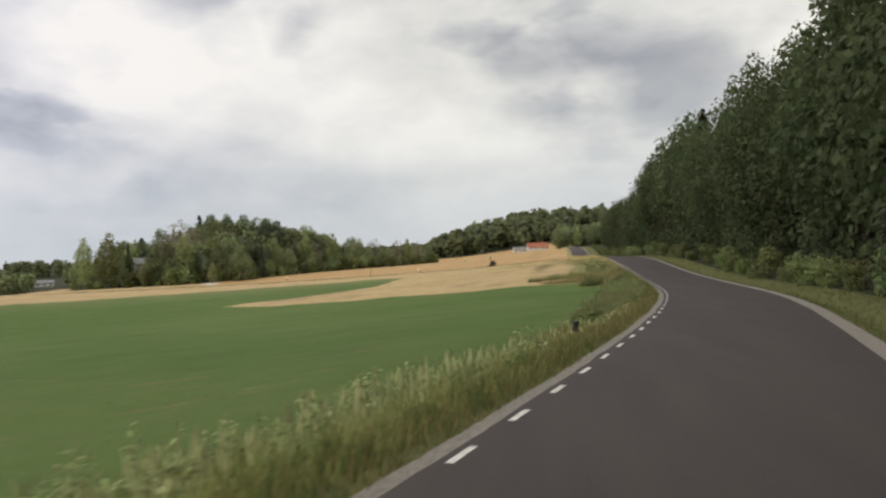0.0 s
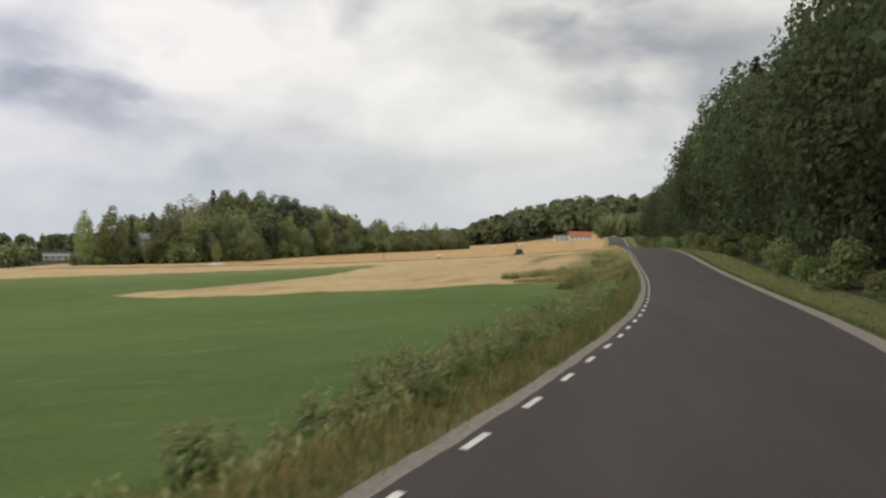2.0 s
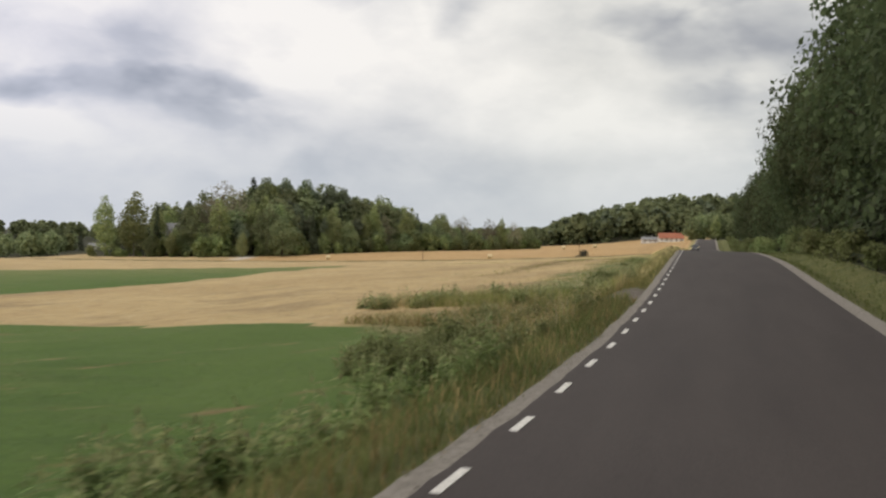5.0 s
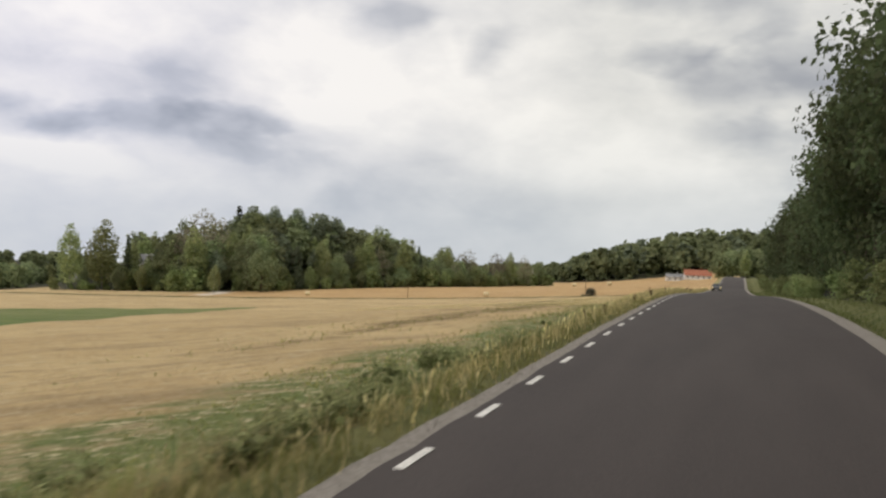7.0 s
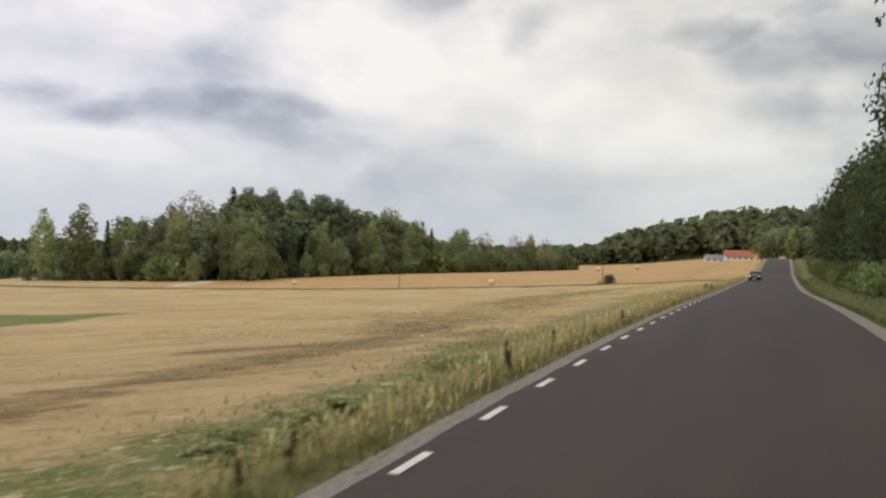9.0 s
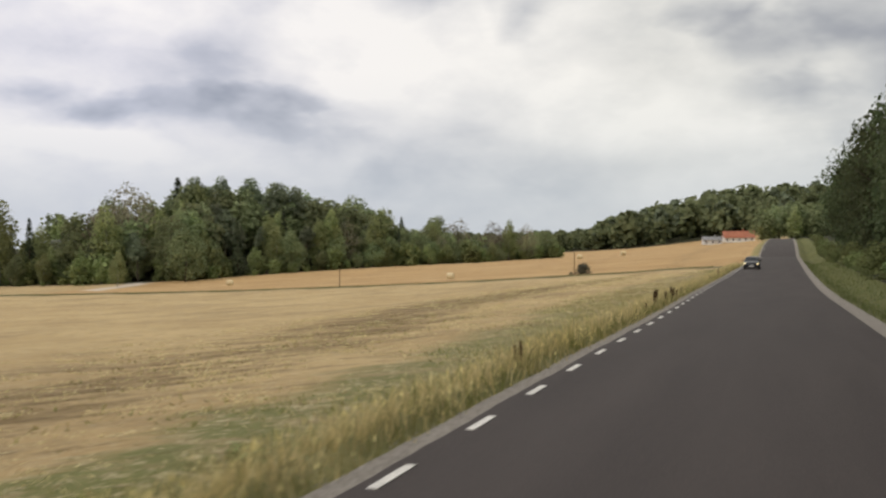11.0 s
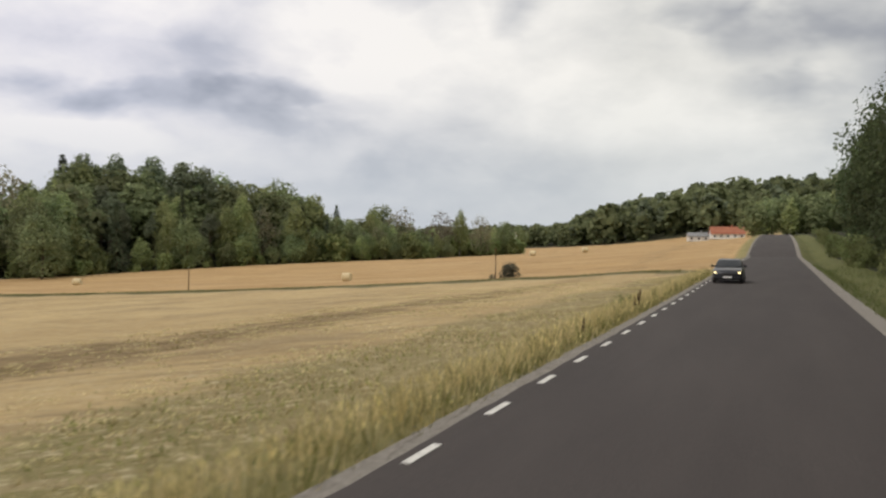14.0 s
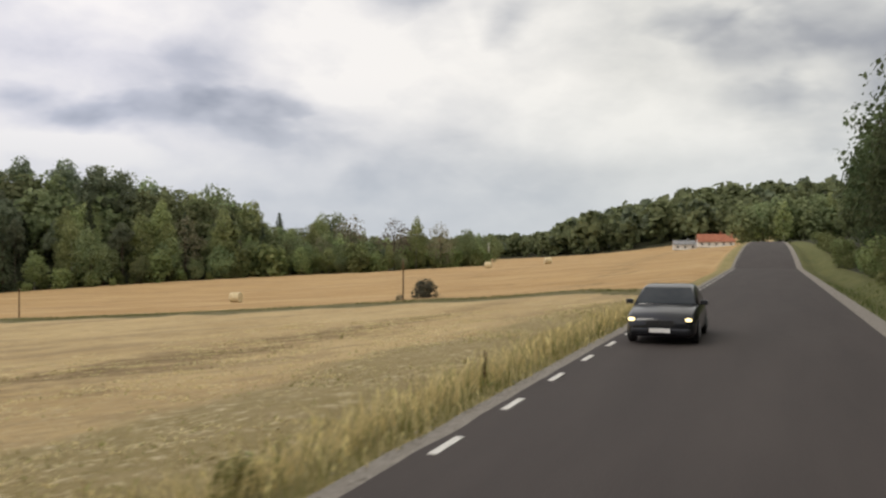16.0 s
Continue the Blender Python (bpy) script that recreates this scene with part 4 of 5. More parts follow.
def blades(rng, x, y, z, h, width, bend=0.35):
    """Grass blades: a quad and a tip each, bent over to one side; corners of triangles."""
    n = len(x)
    a = rng.uniform(0, 6.283, n)
    side = np.stack([np.cos(a), np.sin(a), 0 * a], -1) * (width * 0.5)[:, None]
    b = rng.uniform(0, 6.283, n)
    over = np.stack([np.cos(b), np.sin(b), 0 * b], -1) * (h * bend * rng.uniform(0.2, 1.4, n))[:, None]
    root = np.stack([x, y, z - 0.03], -1)
    up = np.stack([0 * h, 0 * h, h], -1)
    mid = root + up * 0.55 + over * 0.3
    tip = root + up * rng.uniform(0.85, 1.0, (n, 1)) + over
    return np.concatenate([np.stack([root - side, root + side, mid + side * 0.8], 1), np.stack([root - side, mid + side * 0.8, mid - side * 0.8], 1), np.stack([mid - side * 0.8, mid + side * 0.8, tip], 1)])


def stuff(name, corners, per, material, label, category):
    return tagged(new(name, soup(name, corners, per, material)), label, category, kind="stuff")


g = np.random.default_rng(11)
STALK = leaf_mat("straw_stalk", (0.48, 0.385, 0.21), (0.64, 0.54, 0.33), 0.5)
BAND_LEAF = leaf_mat("field_weed_leaf", (0.190, 0.195, 0.066), (0.310, 0.280, 0.115), 0.4)
TRACK_GRASS = leaf_mat("track_grass", (0.150, 0.150, 0.060), (0.250, 0.225, 0.105), 0.3)
dryness = lambda y: np.interp(y, [-20, 15, 25, 38, 46, 110, 125, 150, 175, 330], [0.2, 0.3, 0.5, 0.45, 0.25, 0.35, 0.35, 0.5, 0.8, 0.85])  # noqa: E731
x, y, u, z = ground_patch(g, 180000, -8, 300, -4.8, -0.5)
dense = np.exp(-(((u + 1.2) / np.where(y < 116, 1.5, 0.85)) ** 2)) * 1.0 + np.where(y < 116, 0.2, 0.09)
clump = np.sin(x * 2.3 + y * 0.7) * np.sin(y * 1.9 - x) * 0.5 + 0.5
keep = (g.random(len(x)) < dense * (0.35 + 0.9 * clump) * np.where(y > 122, 0.95, 1.0)) & ~((abs(y - 114.3) < 2.4) & (u > -6))
x, y, u, z = x[keep], y[keep], u[keep], z[keep]
h = (0.26 + 0.5 * g.random(len(x)) ** 1.5) * np.clip((-u - 0.42) / 0.5, 0.3, 1.0)
dry = g.random(len(x)) < dryness(y) * np.where(u < -2.5, np.interp(y, [150, 200], [0.4, 0.85]), np.where((u > -1.0) & (y > 118), 0.35, 1.0))
h = h * np.where(u < -2.3, 0.5, 1.0) * np.interp(y, [118, 124, 170, 200], [0.85, 0.55, 0.7, 0.9])
wide = 0.011 + 0.017 * g.random(len(x))
south = dry & (y < 118)
stuff("brown_verge_grass", blades(g, x[south], y[south], z[south], h[south], wide[south], 0.5), 3, RUST_STEM, "brown withered roadside grass on the verge", "grass")
dry_north = dry & (y >= 118)
green_south = ~dry & (y < 112)
green_too = ~dry & (y >= 112)
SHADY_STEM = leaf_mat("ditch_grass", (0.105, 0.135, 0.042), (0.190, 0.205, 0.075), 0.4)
stuff("ditch_grass", blades(g, x[green_south], y[green_south], z[green_south], h[green_south], wide[green_south], 0.5), 3, SHADY_STEM, "dark green grass on the ditch bank", "grass")
stuff("dry_verge_grass", blades(g, x[dry_north], y[dry_north], z[dry_north], h[dry_north] * 1.15, wide[dry_north], 0.5), 3, DRY_STEM, "yellow dry roadside grass on the verge", "grass")
stuff("green_verge_grass", blades(g, x[green_too], y[green_too], z[green_too], h[green_too], wide[green_too], 0.5), 3, GREEN_STEM, "green roadside grass on the verge", "grass")

# pale feathery heads over the verge grass
x, y, u, z = ground_patch(g, 7500, 122, 300, -2.6, -0.7)
tufty = np.sin(x * 3.1 + y * 1.1) * np.sin(y * 1.7 - x * 0.8) * 0.5 + 0.5
keep = g.random(len(x)) < (0.05 + 1.1 * tufty ** 1.5) * np.interp(y, [122, 150, 185, 300], [0.2, 0.5, 0.9, 0.9])
x, y, u, z = x[keep], y[keep], u[keep], z[keep]
h = (0.26 + 0.28 * g.random(len(x))) * np.clip((-u - 0.4) / 0.6, 0.45, 1.0)
a = g.uniform(0, 6.283, len(x))
lean = np.stack([np.cos(a), np.sin(a), 0 * a], -1) * (0.38 * h * g.random(len(x)))[:, None]
foot = np.stack([x, y, z - 0.02], -1)
tip = foot + lean + np.stack([0 * h, 0 * h, h], -1)
wide = np.stack([-np.sin(a), np.cos(a), 0 * a], -1)
neck = foot + (tip - foot) * 0.62
feather = np.stack([neck, neck + (tip - neck) * 0.45 + wide * 0.022, tip, neck + (tip - neck) * 0.45 - wide * 0.022], 1)
straw_stem = np.stack([foot - wide * 0.004, foot + wide * 0.004, neck + wide * 0.003, neck - wide * 0.003], 1)
FEATHER = leaf_mat("grass_head", (0.60, 0.490, 0.22), (0.74, 0.635, 0.35), 0.6)
stuff("grass_heads", np.concatenate([feather, straw_stem]), 4, FEATHER, "pale feathery heads of dry verge grass", "grass")

# short grass on the verge across the road
x, y, u, z = ground_patch(g, 14000, -8, 330, 7.3, 11.5)
stuff("far_verge_grass", blades(g, x, y, z, 0.12 + 0.3 * g.random(len(x)) ** 2, 0.02 + 0.03 * g.random(len(x)), 0.6), 3, SHADY_STEM, "short green grass across the road", "grass")

# loose stones on the shoulder
n = 5200
y = g.uniform(-8, 300, n)
u = g.normal(-0.52, 0.11, n)
c = np.stack([u + line_x(y), y, line_z(y) - 0.012], -1)
r = g.uniform(0.008, 0.028, (n, 1)) * np.ones((1, 3)) * (1, 1, 0.7)
tips = [c + r * d for d in ((1, 0.1, 0), (-0.1, 1, 0), (-1, -0.1, 0), (0.1, -1, 0), (0.1, 0.1, 1))]
stuff("shoulder_stones", np.concatenate([np.stack([tips[k], tips[(k + 1) % 4], tips[4]], 1) for k in range(4)]), 3, GRAVEL, "loose grey stones on the gravel shoulder", "gravel")

# weeds, tufts and bleached stalks in the band beside the verge and in the streaks over the field
x, y, u, z = ground_patch(g, 150000, 114, 320, -19, -2.2)
band, run = weed_band(u, y), weed_streak(x, u, y)
patchy = 0.5 + 0.5 * np.sin(x * 1.3 + np.sin(y * 0.8) * 1.5) * np.sin(y * 0.9 - x * 0.5)
keep = g.random(len(x)) < np.maximum(band * 0.9, run * np.where(y < 190, 0.45, 0.12)) * (0.25 + 0.75 * patchy) + 0.015
x, y, u, z, band = x[keep], y[keep], u[keep], z[keep], band[keep]
green = g.random(len(x)) < np.interp(y, [112, 150, 180, 235, 262, 330], [0.65, 0.65, 0.6, 0.5, 0.28, 0.2])
h = 0.05 + 0.20 * g.random(len(x)) ** 1.5
wide = 0.016 + 0.03 * g.random(len(x))
stuff("dry_field_tufts", blades(g, x[~green], y[~green], z[~green], h[~green], wide[~green], 1.1), 3, STALK, "bleached dry stalks lying among field weeds", "grass")
stuff("green_field_tufts", blades(g, x[green], y[green], z[green], h[green] * 0.9, wide[green] * 1.3, 0.9), 3, BAND_LEAF, "low green weeds on the field edge", "grass")

# rough brown and green grass before the field entrance
x, y, u, z = ground_patch(g, 34000, 99.5, 112.6, -13, -2.0)
keep = ~inside(GREEN_SOUTH, x + 0.6, y - 0.4) & (g.random(len(x)) < 0.55 + 0.45 * np.sin(x * 1.7) * np.sin(y * 1.3))
x, y, u, z = x[keep], y[keep], u[keep], z[keep]
brown = g.random(len(x)) < 0.4
h = (0.4 + 0.65 * g.random(len(x))) * np.interp(u, [-13, -8, -6, -3], [0.5, 0.7, 1.0, 1.0])
wide = 0.016 + 0.028 * g.random(len(x))
stuff("rough_grass", blades(g, x[brown], y[brown], z[brown], h[brown], wide[brown], 0.6), 3, RUST_STEM, "rough brown grass beside the field entrance", "grass")
pale = ~brown & (g.random(len(x)) < 0.5)
stuff("rough_grass", blades(g, x[pale], y[pale], z[pale], h[pale], wide[pale], 0.6), 3, STALK, "bleached rough grass beside the field entrance", "grass")
brown |= pale
stuff("rough_grass", blades(g, x[~brown], y[~brown], z[~brown], h[~brown], wide[~brown], 0.6), 3, GREEN_STEM, "rough olive-green grass beside the field entrance", "grass")

# long yellowish grass among the first weeds, lower and browner round the pipe
x, y, u, z = ground_patch(g, 12000, -8, 36, -5.6, -1.0)
h = np.interp(y, [-8, 12, 20, 36], [1.2, 1.0, 0.5, 0.5]) * (0.45 + 0.55 * g.random(len(x))) * np.interp(u, [-5.6, -4.5, -1.8, -1.2], [0.6, 1.0, 0.9, 0.5])
keep = (np.hypot(x + 9.1, y - 29.5) > 0.8) & (g.random(len(x)) < 0.4 + 0.6 * (np.sin(x * 1.9 + y) * np.sin(y * 1.1) > -0.2))
x, y, z, h = x[keep], y[keep], z[keep], h[keep]
brown = g.random(len(x)) < np.interp(y, [4, 12, 22], [0.05, 0.2, 0.7])
wide = 0.016 + 0.024 * g.random(len(x))
stuff("long_grass", blades(g, x[~brown], y[~brown], z[~brown], h[~brown], wide[~brown], 0.3), 3, GREEN_STEM, "long yellowish green grass in the ditch", "grass")
stuff("long_grass", blades(g, x[brown], y[brown], z[brown], h[brown], wide[brown], 0.3), 3, RUST_STEM, "long withered brown grass in the ditch", "grass")

# pale plumes of the long grass in the ditch
x, y, u, z = ground_patch(g, 1500, -6, 38, -5.4, -1.3)
keep = (np.hypot(x + 9.1, y - 29.5) > 0.9) & (g.random(len(x)) < 0.15 + 0.85 * (np.sin(x * 1.4 + y * 0.6) * np.sin(y * 0.9 - x) > 0.0))
x, y, z = x[keep], y[keep], z[keep]
foot = np.stack([x, y, z], -1)
h = np.interp(y, [-6, 14, 22, 38], [1.2, 1.05, 0.55, 0.5]) * g.uniform(0.55, 1.0, len(x))
a = g.uniform(0, 6.283, len(x))
out = np.stack([np.cos(a), np.sin(a), 0 * a], -1)
tip = foot + out * (0.28 * h * g.random(len(x)))[:, None] + np.stack([0 * h, 0 * h, h], -1)
side = np.stack([-np.sin(a), np.cos(a), 0 * a], -1)
neck = foot + (tip - foot) * 0.66
plume = np.stack([neck, neck + (tip - neck) * 0.4 + side * 0.035, tip, neck + (tip - neck) * 0.4 - side * 0.035], 1)
cross = np.stack([neck, neck + (tip - neck) * 0.5 + out * 0.03, tip, neck + (tip - neck) * 0.5 - out * 0.03], 1)
reed = np.stack([foot - side * 0.006, foot + side * 0.006, neck + side * 0.004, neck - side * 0.004], 1)
PLUME = leaf_mat("grass_plume", (0.330, 0.335, 0.165), (0.470, 0.450, 0.245), 0.7)
stuff("grass_plumes", np.concatenate([plume, cross, reed]), 4, PLUME, "pale yellowish plumes of long ditch grass", "grass")

# reed-like tall grass beside the field entrance
x, y, u, z = ground_patch(g, 8000, 116.6, 120.5, -12, -2.0)
stuff("tall_green_grass", blades(g, x, y, z, 0.3 + 0.6 * g.random(len(x)), 0.012 + 0.014 * g.random(len(x)), 0.25), 3, GREEN_STEM, "tall pale green grass beside the entrance", "grass")

x, y, u, z = ground_patch(g, 3800, 116.4, 123, -14, -1.8)
keep = (y < 120.5) | (u > -3.5)
x, y, z = x[keep], y[keep], z[keep]
stuff("tall_dry_grass", blades(g, x, y, z, 0.4 + 0.5 * g.random(len(x)), 0.014 + 0.016 * g.random(len(x)), 0.25), 3, DRY_STEM, "pale dry stems among the green weeds", "grass")

# tall grass along the track between the fields
x = g.uniform(-215, -8, 16000)
y = track_y(x) + g.normal(scale=1.0, size=len(x))
z = ground_z(x, y)
stuff("track_margin_grass", blades(g, x, y, z, 0.10 + 0.26 * g.random(len(x)) ** 2, 0.05 + 0.06 * g.random(len(x)), 0.8), 3, TRACK_GRASS, "rough green-brown grass along the field track", "grass")

# straw left lying on the field
hx, hy, hu, hz = ground_patch(g, 5200, 180, 320, -30, -3.6)
keep = g.random(len(hx)) < 0.3 + 0.7 * (np.sin(hx * 0.8 + np.sin(hy * 0.4) * 2) * np.sin(hy * 0.55 + hx * 0.3) > 0.0)
hx, hy = hx[keep], hy[keep]
heap = np.repeat(np.arange(len(hx)), 10)
x, y = hx[heap] + g.normal(scale=0.26, size=len(heap)), hy[heap] + g.normal(scale=0.16, size=len(heap))
z = ground_z(x, y) + 0.06
stuff("loose_straw", blades(g, x, y, z, 0.04 + 0.07 * g.random(len(x)), 0.022 + 0.03 * g.random(len(x)), 2.0), 3, STALK, "bleached straw lying in heaps on the field", "straw")


# dark crumbled stubble between the straw, in broken rows
x, y, u, z = ground_patch(g, 100000, 176, 318, -30, -3)
rows = 0.5 + 0.5 * np.sin((x * math.cos(0.77) - y * math.sin(0.77)) * 1.15 + 1.6 * np.sin(x * 0.31 + y * 0.22)) * np.sin(x * 0.5 + y * 0.43)
keep = g.random(len(x)) < np.clip(np.maximum(weed_streak(x, u, y), 0.55 * weed_band(u, y)) * (rows > 0.45) * 0.4, 0, 1)
x, y, z = x[keep], y[keep], z[keep]
SOILED = leaf_mat("soiled_stubble", (0.205, 0.158, 0.080), (0.310, 0.240, 0.122), 0.8)
stuff("dark_stubble", blades(g, x, y, z, 0.05 + 0.10 * g.random(len(x)), 0.03 + 0.05 * g.random(len(x)), 1.6), 3, SOILED, "dark crumbled stubble among the straw", "stubble")


def weeds(rng, n, y0, y1, u0, u1, tall, per=9):
    """Leafy upright weeds in clumps: shade put into dark leaves low on the stems, sheen into paler ones above, and
    stems with narrow heads.
    """
    m = max(1, n // per)
    cx, cy, cu, cz = ground_patch(rng, m, y0, y1, u0, u1)
    much = rng.uniform(0.55, 1.0, m)
    pick = rng.integers(0, m, n)
    x, y = cx[pick] + rng.normal(scale=0.26, size=n), cy[pick] + rng.normal(scale=0.30, size=n)
    x = np.minimum(x, line_x(y) + u1 + 0.2)
    h = tall * much[pick] * rng.uniform(0.55, 1.05, n)
    lean = rng.normal(scale=0.13, size=(n, 2)) * h[:, None]
    root = np.stack([x, y, ground_z(x, y) - 0.05], -1)
    top = root + np.stack([lean[:, 0], lean[:, 1], h], -1)
    low, high, head = [], [], []
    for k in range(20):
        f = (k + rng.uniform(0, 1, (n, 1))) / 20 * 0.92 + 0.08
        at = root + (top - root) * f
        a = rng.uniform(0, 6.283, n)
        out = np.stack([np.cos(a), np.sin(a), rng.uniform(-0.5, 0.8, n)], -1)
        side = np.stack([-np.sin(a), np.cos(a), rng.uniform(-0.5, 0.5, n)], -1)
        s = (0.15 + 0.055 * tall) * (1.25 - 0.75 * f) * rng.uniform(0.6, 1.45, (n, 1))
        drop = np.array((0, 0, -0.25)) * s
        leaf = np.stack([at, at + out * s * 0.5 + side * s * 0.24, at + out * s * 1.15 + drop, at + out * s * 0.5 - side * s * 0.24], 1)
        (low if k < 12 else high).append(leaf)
    for k in range(2):
        at = top - (top - root) * 0.05 * k
        a = rng.uniform(0, 6.283, n)
        wide = np.stack([np.cos(a), np.sin(a), 0 * a], -1) * rng.uniform(0.012, 0.03, (n, 1))
        up = (top - root) * rng.uniform(0.05, 0.10, (n, 1))
        head.append(np.stack([at - up * 0.4, at + wide, at + up, at - wide], 1))
    w = 0.007
    head.append(np.stack([root + (w, 0, 0), root - (w, 0, 0), top - (w * 0.5, 0, 0), top + (w * 0.5, 0, 0)], 1))
    return np.concatenate(low), np.concatenate(high), np.concatenate(head)


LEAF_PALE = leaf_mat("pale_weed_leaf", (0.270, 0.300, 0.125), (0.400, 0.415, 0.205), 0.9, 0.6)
LEAF_GREYISH = leaf_mat("greyish_weed_leaf", (0.225, 0.248, 0.110), (0.335, 0.345, 0.170), 0.9, 0.6)
# The weed leaf darkened, painting the dim gaps low in the clumps.
LEAF_LOW_SHADED = leaf_mat("shaded_low_weed_leaf", (0.125, 0.162, 0.060), (0.200, 0.232, 0.092), 0.9, 0.6)
HEAD = leaf_mat("weed_head", (0.26, 0.27, 0.13), (0.40, 0.38, 0.21), 0.8)
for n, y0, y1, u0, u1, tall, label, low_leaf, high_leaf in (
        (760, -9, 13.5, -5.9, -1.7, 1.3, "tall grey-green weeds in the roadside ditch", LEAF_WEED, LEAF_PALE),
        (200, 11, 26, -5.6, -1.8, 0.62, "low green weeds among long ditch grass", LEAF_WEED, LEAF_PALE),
        (800, 36, 66, -5.0, -1.9, 1.35, "dense greyish green weeds along the road", LEAF_WEED, LEAF_GREYISH),
        (450, 40, 72, -5.2, -2.2, 1.5, "dense tall green weeds along the road", LEAF_LOW_SHADED, LEAF_WEED),
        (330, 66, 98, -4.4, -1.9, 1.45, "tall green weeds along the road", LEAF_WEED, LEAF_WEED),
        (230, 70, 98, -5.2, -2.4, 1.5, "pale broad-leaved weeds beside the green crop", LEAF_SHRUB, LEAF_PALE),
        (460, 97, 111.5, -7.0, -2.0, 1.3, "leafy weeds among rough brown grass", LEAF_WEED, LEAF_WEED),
        (300, 99, 111.5, -7.5, -2.0, 1.0, "withered weeds among rough brown grass", LEAF_GREYISH, LEAF_PALE),
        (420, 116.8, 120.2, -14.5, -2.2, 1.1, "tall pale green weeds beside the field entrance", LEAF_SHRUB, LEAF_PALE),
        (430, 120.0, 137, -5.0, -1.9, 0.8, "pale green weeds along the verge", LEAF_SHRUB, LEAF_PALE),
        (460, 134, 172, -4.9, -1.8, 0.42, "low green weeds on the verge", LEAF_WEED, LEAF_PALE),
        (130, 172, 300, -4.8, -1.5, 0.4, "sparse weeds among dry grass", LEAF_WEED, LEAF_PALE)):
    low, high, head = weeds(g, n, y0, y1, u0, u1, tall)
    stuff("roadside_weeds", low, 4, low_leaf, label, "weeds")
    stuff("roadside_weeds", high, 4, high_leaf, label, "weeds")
    stuff("weed_stalks", head, 4, HEAD, "pale stalks and narrow heads of the weeds", "weeds")


def dock(x, y, height, spikes, seed):
    """A withered dock: stalks with dark brown seed spikes over a few leaves."""
    rng = random.Random(seed)
    root = thing("dock_plant", (x, y, float(ground_z(x, y)) - 0.04), "withered dock with dark brown seed spikes" if spikes > 1 else "single dark brown dock stalk on the verge", "weed", "docks on the verge")
    for k in range(spikes):
        a, tilt = rng.uniform(0, 6.28), rng.uniform(0.02, 0.22)
        hh = height * rng.uniform(0.75, 1.0)
        tip = Vector((math.cos(a) * tilt * hh, math.sin(a) * tilt * hh, hh))
        part("stalk", tube(bmesh.new(), (0, 0, 0), tip, 0.008, 0.004, 6), SEED_BROWN, root)
        q = []
        gen = np.random.default_rng(seed * 9 + k)
        for j in range(130):
            f = gen.uniform(0.42, 1.0)
            rad = 0.035 * math.sin(min(1, (1.05 - f) / 0.35) * 1.57) + 0.01
            d = gen.normal(size=3)
            d /= np.linalg.norm(d)
            c = np.array(tip) * f + d * rad * (1, 1, 0.6)
            t1 = np.cross(d, gen.normal(size=3))
            t1 /= np.linalg.norm(t1)
            t2 = np.cross(d, t1)
            q.append([c + t1 * 0.016, c + t2 * 0.016, c - t1 * 0.016, c - t2 * 0.016])
        part("seed_spike", soup("seed_spike", np.array(q), 4, SEED_BROWN), SEED_BROWN, root)
    q = []
    gen = np.random.default_rng(seed)
    for j in range(9):
        a = gen.uniform(0, 6.28)
        out, side = np.array([math.cos(a), math.sin(a), 0.7]), np.array([-math.sin(a), math.cos(a), 0.1])
        s = gen.uniform(0.12, 0.24)
        q.append([[0, 0, 0.02], out * s * 0.5 + side * s * 0.18, out * s * np.array([1, 1, 0.8]), out * s * 0.5 - side * s * 0.18])
    part("leaves", soup("leaves", np.array(q), 4, LEAF_WEED), LEAF_WEED, root, "green basal leaves")


# south to north: x, y, height, number of spikes
DOCKS_SOUTH = [(-0.15, 140.8, 0.6, 1), (-0.1, 144.6, 0.55, 1), (-0.15, 153.7, 0.5, 1), (-0.25, 154.7, 0.6, 1), (-0.2, 162.3, 0.7, 2), (-0.55, 167.0, 0.62, 1), (-0.5, 176.0, 0.55, 2),
               (-1.15, 197.5, 0.55, 1), (-1.05, 197.6, 0.6, 1), (-1.25, 215.8, 0.5, 1)]
DOCKS_NORTH = [(-1.35, 219.4, 0.78, 5), (-1.5, 219.9, 0.72, 3), (-1.7, 222.4, 0.72, 4), (-1.35, 223.2, 0.66, 2), (-1.5, 224.1, 0.55, 1), (-1.4, 225.8, 0.76, 4), (-1.45, 226.3, 0.62, 2),
               (-1.35, 226.9, 0.74, 2), (-1.6, 231.9, 0.5, 1), (-1.75, 253.1, 0.55, 1), (-1.75, 262.2, 0.75, 1), (-1.65, 262.8, 0.75, 1), (-1.8, 263.6, 0.8, 2),
               (-2.4, 278.8, 0.55, 2), (-1.9, 277.3, 0.5, 1)]
for k, (x, y, h, n) in enumerate(DOCKS_SOUTH + DOCKS_NORTH):
    dock(x, y, h, n, 40 + k)


def low_bush(name, x, y, size, material, label, seed, count=500):
    root = thing(name, (x, y, float(ground_z(x, y)) - 0.05), label, "bush")
    bm, tips, rng = bare_tree(seed, size * 0.9, size * 0.5, 0.0, 9, 0.05, 0.016)
    part("stems", bm, BARK, root)
    blobs = [(tuple(q * 0.8), (size * 0.16, size * 0.16, size * 0.15)) for q in tips] + [((a * size * 0.28, b * size * 0.2, size * f), (size * 0.34, size * 0.34, size * 0.26)) for a, b, f in ((-1, 0, 0.2), (1, 0.5, 0.22), (0, -1, 0.2), (-0.6, 0.6, 0.52), (0.8, -0.4, 0.55), (0, 0.2, 0.66))]
    part("foliage", soup("foliage", leaf_cloud(rng, blobs, count, size * 0.06), 4, material), material, root)


